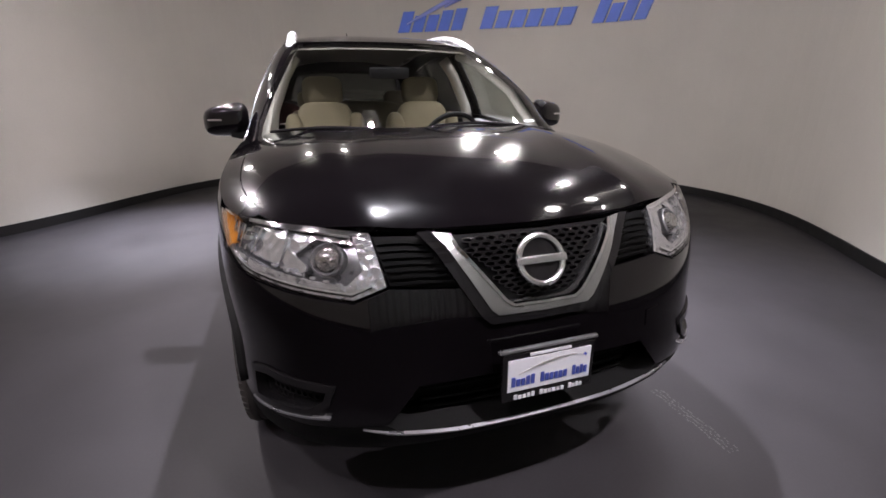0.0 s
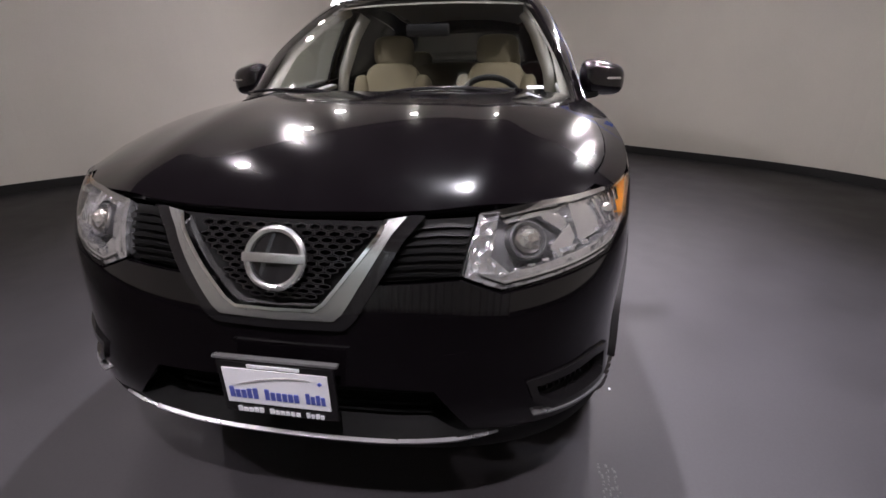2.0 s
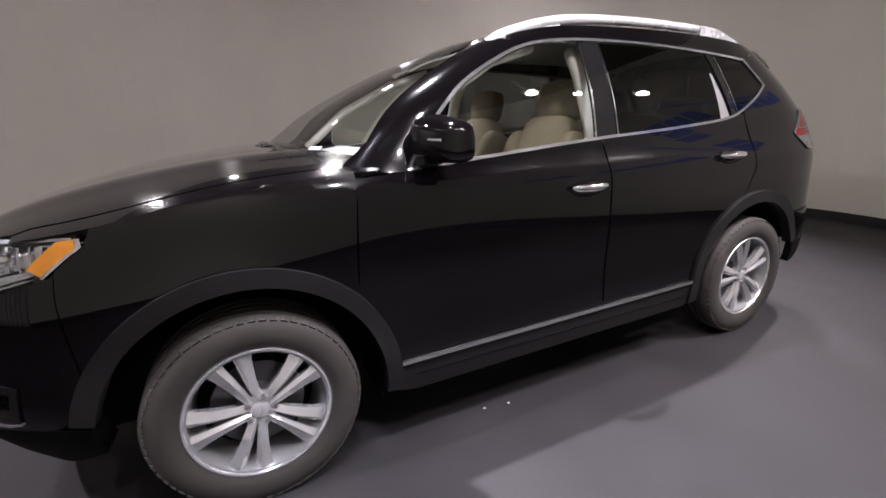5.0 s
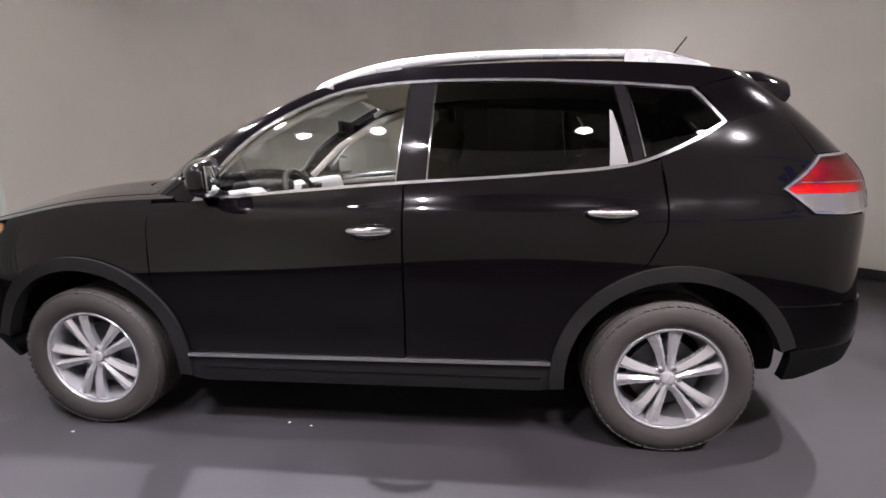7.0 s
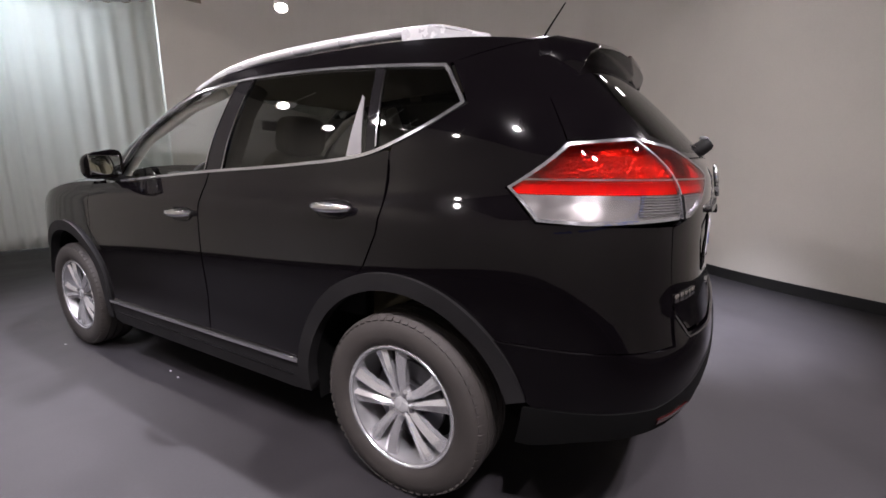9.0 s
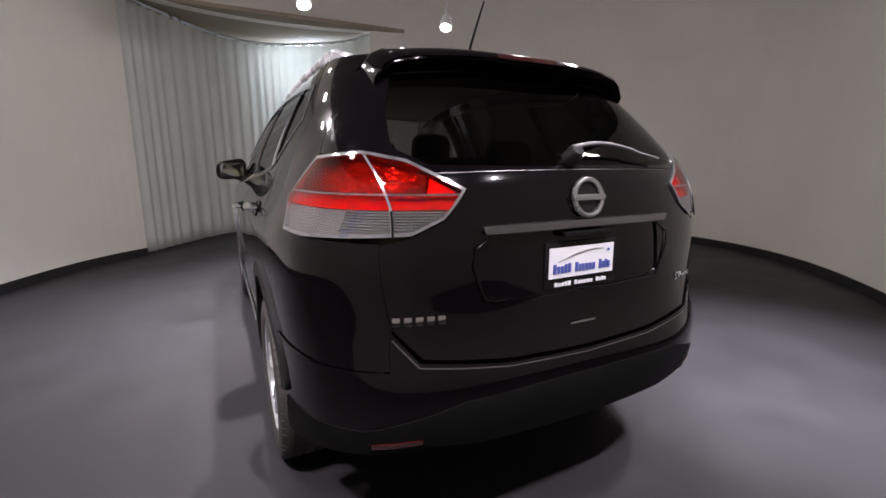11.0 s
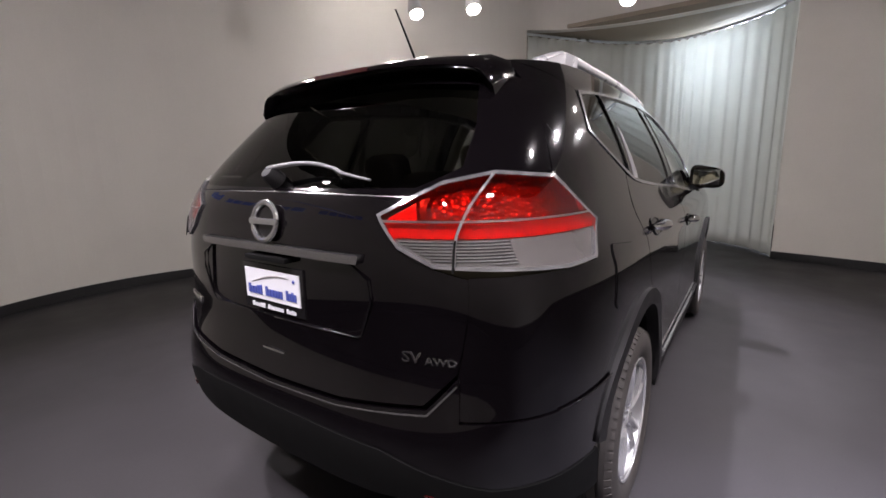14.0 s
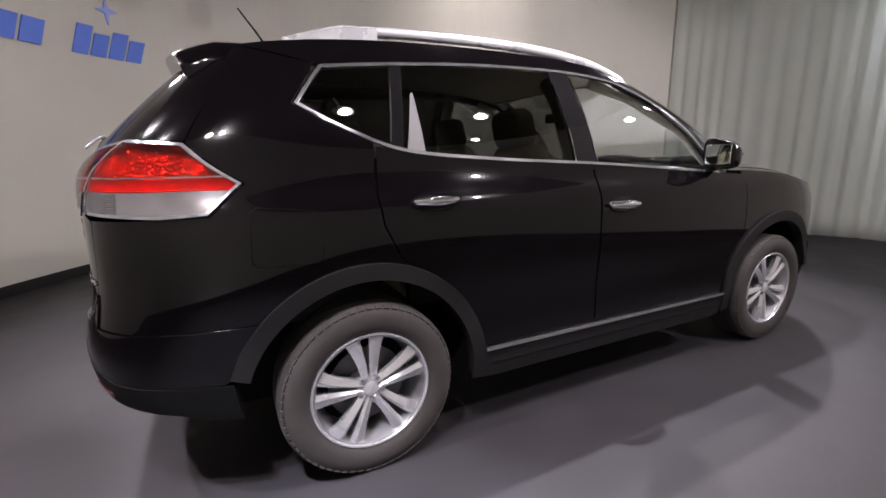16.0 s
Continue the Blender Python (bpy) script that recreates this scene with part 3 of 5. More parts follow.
def build_side(sign):
    side_low, side_up = flank(sign), flank(sign, True)
    bottom = [p for p in DLO[:49]]
    # doors
    front_door = [(0.955, 1.108), (0.968, 0.95), (0.978, 0.76)] + arc(HUB_F, HUB_Z, 0.502, 138, 174, 10) + [(0.84, 0.412), (-0.192, 0.412), (-0.190, 1.190)] + [p for p in bottom[::-1] if -0.18 < p[0] < 0.75]
    door = skin("front_door", [(front_door, side_low)], PAINT, car, step=0.045, depth=0.02)
    rear_door = [(-0.200, 1.191), (-0.202, 0.412)] + [(-0.84, 0.416)] + arc(HUB_R, HUB_Z, 0.502, 8, 68, 14) + [(-1.215, 0.88), (-1.272, 1.00), (-1.282, 1.10), (-1.262, 1.285)] + [p for p in bottom[::-1] if -1.24 < p[0] < -0.21]
    door2 = skin("rear_door", [(rear_door, side_low)], PAINT, car, step=0.045, depth=0.02)
    # black rubber behind the door joints
    for line_ in ([(-0.194, 1.186), (-0.197, 0.42)], [(0.962, 1.10), (0.974, 0.90), (0.980, 0.765)], [(-1.222, 0.885), (-1.278, 1.00), (-1.286, 1.10), (-1.268, 1.25)]):
        skin("door_seal", [([(x + 0.016, z) for x, z in line_] + [(x - 0.016, z) for x, z in line_[::-1]], side_low)], DARK, car, step=0.05, lift=-0.021, depth=0.006)
    for d, x, z in ((door, -0.055, 0.998), (door2, -1.06, 1.076)):
        cup = curve([(x + 0.092, z - 0.005), (x + 0.05, z + 0.024), (x - 0.05, z + 0.027), (x - 0.092, z), (x - 0.05, z - 0.032), (x + 0.05, z - 0.034), (x + 0.092, z - 0.005)], 6)[:-1]
        skin("handle_recess", [(cup, side_low)], PIANO, d, step=0.03, lift=0.002, depth=0.004)
        sweep("recess_edge", [(u, sign * (float(half(u, w, False)) + 0.002), w) for u, w in cup], 0.0035, PAINT, d, sides=8, closed=True)
        pts = [(x + 0.10 - 0.2 * k / 12, sign * (float(half(x + 0.10 - 0.2 * k / 12, z, False)) + 0.006 + 0.034 * math.sin(math.pi * k / 12) ** 0.5), z + 0.004) for k in range(13)]
        sweep("handle", pts, [0.012 + 0.009 * math.sin(math.pi * k / 12) for k in range(13)], CHROME, d, "chrome door handle", sides=10)
    # front wing: side and the strip beside the hood
    edge = [("x", x, float(HOOD_EDGE(x))) for x in np.linspace(0.955, 1.70, 9)]
    wing = ring_poly(FRONT, edge + [("x", 1.721, 0.984), ("x", 1.798, 0.924), ("x", 1.80, 0.60)], sign) + \
        [FRONT.at_x(x, z, sign) for x, z in arc(HUB_F, HUB_Z, 0.497, 29, 140, 26)] + ring_poly(FRONT, [("x", 0.982, 0.76), ("x", 0.972, 0.95)], sign)
    ye = lambda x, f: sign * f * float(half(x, HOOD_EDGE(x), False))
    xs = np.linspace(0.86, 1.90, 16)
    strip = [(x, ye(x, 1.0)) for x in xs] + [(x, ye(x, 0.925)) for x in xs[::-1]]
    skin("front_wing", [(wing, FRONT), (strip, HOOD)], PAINT, car, step=0.045, depth=0.02)
    # rear quarter, wrapping to the tailgate
    q = [("x", -1.270, 1.262)] + [("x", x, z - 0.004) for x, z in DLO[38:48:3]] + [("x", -1.545, 1.437), ("x", -1.44, 1.591), ("x", -1.70, 1.659), ("x", -1.735, 1.590), ("x", -1.81, 1.44), ("x", -1.886, 1.305), ("x", -1.725, 1.170), ("x", -1.838, 1.070), ("y", 0.660, 1.062),
         ("y", 0.660, 0.95), ("y", 0.642, 0.83), ("y", 0.652, 0.702), ("x", -1.95, 0.699), ("x", -1.72, 0.699)]
    quarter = ring_poly(REAR, q, sign) + [REAR.at_x(x, z, sign) for x, z in arc(HUB_R, HUB_Z, 0.497, 134, 67, 18)] + ring_poly(REAR, [("x", -1.222, 0.88), ("x", -1.280, 1.00), ("x", -1.290, 1.10)], sign)
    skin("rear_quarter", [(quarter, REAR)], PAINT, car, step=0.045, depth=0.02)
    # rolled edge of the bumper under the quarter
    roll = []
    for x in np.linspace(-1.71, -2.02, 9):
        P0, N0 = REAR(*[np.array([v]) for v in REAR.at_x(x, 0.697, sign)])
        roll.append(tuple(P0[0] + N0[0] * 0.0045))
    sweep("bumper_edge", roll, 0.0032, PAINT, car, sides=8)
    if sign < 0:
        flap = [(-1.735, 0.915), (-1.725, 1.075), (-1.705, 1.092), (-1.515, 1.072), (-1.498, 1.055), (-1.505, 0.905), (-1.525, 0.888), (-1.718, 0.898)]
        skin("fuel_flap", [(inset(flap, 0.002), side_low)], PAINT, car, "gloss black fuel flap", step=0.04, lift=0.004, depth=0.004)
        skin("flap_joint", [(flap, side_low, inset(flap, 0.002))], DARK, car, step=0.04, lift=0.001, depth=0.004)
    # glass and its frame
    front_win = clip(INNER, 1, 0.10, -0.035)
    rear_win = clip(clip(INNER, -1, -0.06, 0.228), 1, -0.19, -1.395)
    quarter_win = clip(INNER, -1, 0.19, 1.448)
    skin("front_window", [(front_win, side_up)], SCREEN, car, "clear door window", step=0.06, lift=-0.004, depth=0).visible_shadow = False
    skin("rear_window", [(rear_win, side_up)], TINT, car, "dark privacy glass", step=0.06, lift=-0.004, depth=0)
    skin("quarter_window", [(quarter_win, side_up)], TINT, car, "dark privacy glass", step=0.05, lift=-0.004, depth=0)
    pillar = clip(clip(INNER, -1, -0.10, 0.035 + 0.004), 1, 0.06, -0.228 + 0.004)
    skin("pillar_trim", [(pillar, side_up)], PIANO, car, "gloss black pillar trim", step=0.05, lift=0.0, depth=0.012)
    bar_ = clip(clip(INNER, 1, -0.19, -1.448 + 0.003), -1, 0.19, 1.395 + 0.003)
    skin("window_divider", [(bar_, side_up)], PIANO, car, "gloss black window divider", step=0.05, lift=0.001, depth=0.012)
    line = [(-1.436 + 0.19 * z + 0.0, z) for z in (1.30, 1.40, 1.50, 1.585)]
    for name, off, wd in (("chrome_bead", -0.010, 0.006),):
        skin(name, [([(x + off, z) for x, z in line] + [(x + off - wd, z) for x, z in line[::-1]], side_up)], CHROME, car, step=0.05, lift=0.005, depth=0.005)
    for a, b in ((0.10, -0.037), (0.06, -0.220)):
        ln = [(b - a * z, z) for z in (1.205, 1.35, 1.5, 1.605)]
        skin("chrome_bead", [(ln + [(x - 0.006, z) for x, z in ln[::-1]], side_up)], CHROME, car, step=0.05, lift=0.004, depth=0.005)
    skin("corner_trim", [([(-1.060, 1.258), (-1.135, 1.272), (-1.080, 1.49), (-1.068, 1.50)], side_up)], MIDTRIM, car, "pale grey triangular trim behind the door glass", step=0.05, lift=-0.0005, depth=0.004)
    skin("window_chrome", [(DLO, side_up, INNER)], TRIMCHROME, car, "chrome surround of the side windows", step=0.04, lift=0.004, depth=0.012)
    # roof side and windscreen pillar
    top_line = [(x, float(ROOF_EDGE(x))) for x in np.linspace(-1.70, 0.17, 16)]
    band_low = [p for p in DLO[49:] if p[0] < 0.16]
    skin("roof_side", [(top_line + [(x, z + 0.002) for x, z in band_low[::-1]] + [(-1.43, 1.589)], side_up)], PAINT, car, step=0.05, depth=0.015)
    pill = [GLASS.at_x(x - 0.0, z, sign) for x, z in DLO[49:] if 0.10 < x] + [GLASS.at_x(0.76, 1.118, sign)] + [GLASS.at_y(sign * y, z) for y, z in ((0.792, 1.125), (0.765, 1.22), (0.714, 1.33), (0.655, 1.44), (0.594, 1.545), (0.535, 1.635), (0.50, 1.642))]
    skin("windscreen_pillar", [(pill, GLASS)], PAINT, car, step=0.035, depth=0.03)
    # lower trim
    sill = [(0.845, 0.402), (0.845, 0.275), (0.78, 0.262), (-0.80, 0.275), (-0.842, 0.285), (-0.842, 0.412)]
    trim = skin("sill", [(sill, side_low)], CLAD, car, "matt grey plastic sill", step=0.06, lift=0.006, depth=0.10)
    skin("chrome_strip", [([(0.842, 0.394), (0.842, 0.409), (-0.838, 0.424), (-0.838, 0.409)], side_low)], TRIMCHROME, trim, "thin chrome strip", step=0.08, lift=0.016, depth=0.012)
    skin("groove", [([(0.78, 0.338), (0.78, 0.342), (-0.80, 0.346), (-0.80, 0.342)], side_low)], PIANO, trim, step=0.08, lift=0.009, depth=0.004)
    for hub, ring, a0, a1, w0, w1 in ((HUB_F, FRONT, 12, 187, 12, 194), (HUB_R, REAR, -7, 161, -14, 158)):
        outer, inner_ = arc(hub, HUB_Z, 0.515, a0, a1, 40), arc(hub, HUB_Z, 0.452, a0, a1, 40)
        skin("wheel_arch", [(outer + inner_[::-1], side_low)], CLAD, car, "matt grey plastic wheel arch", step=0.03, lift=0.016, depth=0.05)
        bm = bmesh.new()
        steps = 28
        rows_ = []
        for k in range(steps + 1):
            t = radians(w0 + (w1 - w0) * k / steps)
            rows_.append([bm.verts.new((hub + 0.456 * math.cos(t), sign * y, HUB_Z + 0.456 * math.sin(t))) for y in (0.86, 0.72, 0.56)])
        for a, b in zip(rows_, rows_[1:]):
            for i in range(2):
                bm.faces.new((a[i], a[i + 1], b[i + 1], b[i]))
        part("wheel_well", bm, DARK, car)
    # mirror
    build_mirror(sign)
    # roof rail
    xs = np.linspace(0.26, -1.52, 40)
    pts, rad = [], []
    for k, x in enumerate(xs):
        f = k / 39
        lift = 0.052 * (math.sin(math.pi * min(0.5, f * 1.02)) ** 0.6) * min(1, 1 - 0.85 * (f - 0.88) / 0.12)
        y = sign * (float(half(min(x, 0.16), ROOF_EDGE(x), True)) - 0.035 + (0.0 if x < 0.16 else -0.05 * (x - 0.16)))
        pts.append((x, y, float(ROOF_EDGE(min(x, 0.2))) + lift - 0.015 - (max(0, x - 0.2) * 0.55)))
        rad.append(0.021 + 0.006 * (1 - f) ** 2 + 0.003 * max(0, (f - 0.7) / 0.3))
    rail_ = sweep("roof_rail", pts, rad, SATIN, car, "silver roof rail", sides=10)
    for k0, k1 in ((0, 9), (31, 39)):
        bm = bmesh.new()
        v = [bm.verts.new((pts[k][0], pts[k][1], pts[k][2] + (0.45 * rad[k] if k0 else 0))) for k in range(k0, k1 + 1)] + [bm.verts.new((pts[k][0], pts[k][1], float(ROOF_EDGE(min(pts[k][0], 0.2))) - 0.03 - max(0, pts[k][0] - 0.2) * 0.55)) for k in range(k1, k0 - 1, -1)]
        bm.faces.new(v)
        geo = bmesh.ops.extrude_face_region(bm, geom=bm.faces[:])
        bmesh.ops.translate(bm, verts=[e for e in geo["geom"] if isinstance(e, bmesh.types.BMVert)], vec=(0, -sign * (0.054 if k0 else 0.038), 0))
        bmesh.ops.translate(bm, verts=bm.verts[:], vec=(0, sign * (0.027 if k0 else 0.019), 0))
        part("rail_foot", bm, SATIN, rail_, smooth=False)
    build_headlight(sign)
    build_taillight(sign)
    build_fog(sign)


def build_mirror(sign):
    shell = bmesh.new()
    bmesh.ops.create_uvsphere(shell, u_segments=28, v_segments=18, radius=1)
    for v in shell.verts:
        x, y, z = v.co
        k = abs(y) ** 0.55 * math.copysign(1, y)
        kz = abs(z) ** 0.62 * math.copysign(1, z)
        kx = (x if x > 0 else max(x, -0.32))
        v.co = (0.640 + 0.085 * kx * (1 - 0.18 * k) - 0.034 * k, sign * (0.928 + 0.112 * k), 1.226 + 0.078 * kz * (1 - 0.12 * k) - 0.012 * k)
    mirror = part("mirror", shell, PAINT, car, "gloss black door mirror")
    bm = bmesh.new()
    add_box(bm, (0.611, sign * 0.926, 1.225), (0.010, 0.176, 0.106), 0.004, (0, 0, sign * 17))
    part("mirror_glass", bm, shade_mirror, mirror, "mirror glass")
    bm = bmesh.new()
    add_box(bm, (0.675, sign * 0.840, 1.150), (0.09, 0.14, 0.04), 0.012, (sign * 12, 0, 0))
    part("mirror_foot", bm, DARK, mirror)
    bm = bmesh.new()
    add_box(bm, (0.714, sign * 0.933, 1.228), (0.012, 0.15, 0.012), 0.004, (0, 0, sign * 12))
    part("indicator", bm, CHROME, mirror, "thin clear indicator strip")


shade_mirror = shade("mirror_glass", (0.75, 0.77, 0.78), 0.02, metal=1.0, vary=0.01, bump=0, rough_vary=0.0)

LAMP_F = [("y", 0.455, 0.992), ("y", 0.60, 1.008), ("x", 1.95, 1.012), ("x", 1.735, 1.012), ("x", 1.725, 0.985), ("x", 1.835, 0.900), ("x", 1.97, 0.868), ("y", 0.515, 0.828), ("y", 0.428, 0.862)]


def build_headlight(sign):
    outline = ring_poly(FRONT, LAMP_F, sign)
    base = skin("headlight", [(outline, FRONT)], LAMPBOX, car, "headlight with chrome reflector and amber corner", step=0.03, lift=-0.055, depth=0.01)
    skin("lens", [(outline, FRONT)], LENS, base, "clear lens", step=0.03, lift=0.002, depth=0.0).visible_shadow = False
    P = lambda pts: ring_poly(FRONT, pts, sign)
    # bright L along the inner and lower edge
    skin("chrome_bezel", [(P([("y", 0.455, 0.990), ("y", 0.500, 0.992), ("y", 0.487, 0.905), ("y", 0.530, 0.868), ("x", 1.96, 0.908), ("x", 1.86, 0.928), ("x", 1.84, 0.908), ("x", 1.97, 0.871), ("y", 0.515, 0.832), ("y", 0.431, 0.864)]), FRONT)], BEZEL, base, step=0.025, lift=-0.008, depth=0.03)
    # stepped ridges along the lower limb
    for dz, mat in ((0.0, PIANO), (0.006, CHROME)):
        skin("bezel_step", [(P([("y", 0.465, 0.862 + dz), ("y", 0.520, 0.840 + dz), ("x", 1.968, 0.878 + dz), ("x", 1.850, 0.910 + dz), ("x", 1.850, 0.914 + dz), ("x", 1.968, 0.8825 + dz), ("y", 0.520, 0.8445 + dz), ("y", 0.465, 0.8665 + dz)]), FRONT)], mat, base, step=0.03, lift=-0.005, depth=0.004)
    for k in range(7):
        y = 0.515 + 0.032 * k
        P0, N0 = FRONT(*[np.array([v]) for v in FRONT.at_y(sign * y, 0.864 + 0.0072 * k)])
        bm = bmesh.new()
        add_box(bm, (0, 0, 0), (0.008, 0.017, 0.010), 0.003)
        bm.transform(Matrix.Translation(Vector(P0[0] - N0[0] * 0.007)) @ Vector(N0[0]).to_track_quat("X", "Z").to_matrix().to_4x4())
        part("led", bm, BEZEL, base)
    skin("reflector", [(P([("y", 0.66, 0.998), ("x", 1.93, 1.000), ("x", 1.80, 1.000), ("x", 1.865, 0.94), ("x", 1.96, 0.918), ("y", 0.70, 0.905)]), FRONT)], BOWL, base, "chrome reflector bowl", step=0.03, lift=-0.028, depth=0.03)
    skin("amber_reflector", [(P([("x", 1.785, 1.004), ("x", 1.746, 1.006), ("x", 1.742, 0.985), ("x", 1.836, 0.911), ("x", 1.868, 0.932)]), FRONT)], AMBER, base, "amber side reflector", step=0.03, lift=-0.006, depth=0.02)
    skin("corner_rim", [(P([("x", 1.744, 1.008), ("x", 1.730, 1.008), ("x", 1.727, 0.985), ("x", 1.832, 0.903), ("x", 1.838, 0.908), ("x", 1.740, 0.985)]), FRONT)], CHROME, base, step=0.03, lift=-0.004, depth=0.02)
    skin("top_rim", [(P([("y", 0.455, 0.992), ("y", 0.60, 1.008), ("x", 1.95, 1.012), ("x", 1.75, 1.012), ("x", 1.75, 1.006), ("x", 1.95, 1.003), ("y", 0.60, 0.997), ("y", 0.47, 0.982)]), FRONT)], CHROME, base, step=0.03, lift=-0.008, depth=0.015)
    for pts_, lift_ in (([("y", 0.505, 0.988), ("y", 0.66, 0.998), ("y", 0.695, 0.912), ("y", 0.66, 0.945), ("y", 0.60, 0.985), ("y", 0.52, 0.975)], -0.03), ([("y", 0.640, 0.885), ("y", 0.700, 0.903), ("y", 0.675, 0.955), ("y", 0.630, 0.915)], -0.02), ([("y", 0.700, 0.905), ("y", 0.712, 0.905), ("y", 0.676, 0.996), ("y", 0.664, 0.996)], -0.012)):
        skin("inner_panel", [(P(pts_), FRONT)], BOWL, base, step=0.02, lift=lift_, depth=0.02)
    for k in range(5):
        x = 1.955 - 0.03 * k
        skin("reflector_rib", [(P([("x", x, 0.925), ("x", x - 0.006, 0.925), ("x", x - 0.006, 0.995), ("x", x, 0.995)]), FRONT)], CHROME, base, step=0.03, lift=-0.018, depth=0.008)
    P0, N0 = FRONT(*[np.array([a]) for a in FRONT.at_y(sign * 0.575, 0.935)])
    c, n = Vector(P0[0]), Vector(N0[0])
    rot = n.to_track_quat("Y", "Z").to_matrix().to_4x4()
    bm = bmesh.new()
    lathe(bm, [(-0.06, 0.046), (-0.022, 0.046), (-0.018, 0.042), (-0.024, 0.036)], 28)
    bm.transform(Matrix.Translation(c) @ rot)
    part("projector_ring", bm, LAMPBOX, base)
    bm = bmesh.new()
    bmesh.ops.create_uvsphere(bm, u_segments=20, v_segments=12, radius=0.036, matrix=Matrix.Translation(c - n * 0.035))
    part("projector", bm, BULB_BOWL, base, "faceted bulb bowl")
    bm = bmesh.new()
    bmesh.ops.create_uvsphere(bm, u_segments=14, v_segments=10, radius=0.006, matrix=Matrix.Translation(c - n * 0.010 + Vector((0, -sign * 0.012, 0.004))))
    part("indicator_bulb", bm, AMBER, base, "small amber bulb")
    P0, N0 = FRONT(*[np.array([a]) for a in FRONT.at_x(1.93, 0.962, sign)])
    c, n = Vector(P0[0]), Vector(N0[0])
    bm = bmesh.new()
    bmesh.ops.create_uvsphere(bm, u_segments=16, v_segments=10, radius=0.02, matrix=Matrix.Translation(c - n * 0.02))
    part("bulb", bm, CHROME, base)


LAMP_R = [("x", -1.735, 1.170), ("x", -1.890, 1.300), ("y", 0.655, 1.312), ("y", 0.560, 1.288), ("y", 0.422, 1.208), ("y", 0.490, 1.128), ("y", 0.580, 1.084), ("x", -1.98, 1.068), ("x", -1.845, 1.074)]


def badge_text(words, y, z, size, wide):
    """Raised chrome letters on the tailgate, centred at y."""
    curve = bpy.data.curves.new("badge", "FONT")
    curve.body, curve.size, curve.extrude, curve.bevel_depth, curve.resolution_u = words, size, 0.0015, 0.0006, 3
    curve.align_x = "CENTER"
    ob = bpy.data.objects.new("badge_source", curve)
    bpy.context.scene.collection.objects.link(ob)
    bpy.context.view_layer.update()
    mesh = bpy.data.meshes.new_from_object(ob.evaluated_get(bpy.context.evaluated_depsgraph_get()))
    bm = bmesh.new()
    bm.from_mesh(mesh)
    bpy.data.objects.remove(ob)
    bpy.data.curves.remove(curve)
    bpy.data.meshes.remove(mesh)
    p, n = REAR(*[np.array([v]) for v in REAR.at_y(y, z)])
    out = Vector(n[0]).normalized()
    right = Vector((0, 0, 1)).cross(out).normalized()
    turn = Matrix((right, out.cross(right), out)).transposed().to_4x4()
    bm.transform(Matrix.Translation(Vector(p[0]) + out * 0.002) @ turn @ Matrix.Diagonal((wide, 1, 1, 1)))
    part("badge", bm, CHROME, car, "chrome letters " + words, smooth=False)


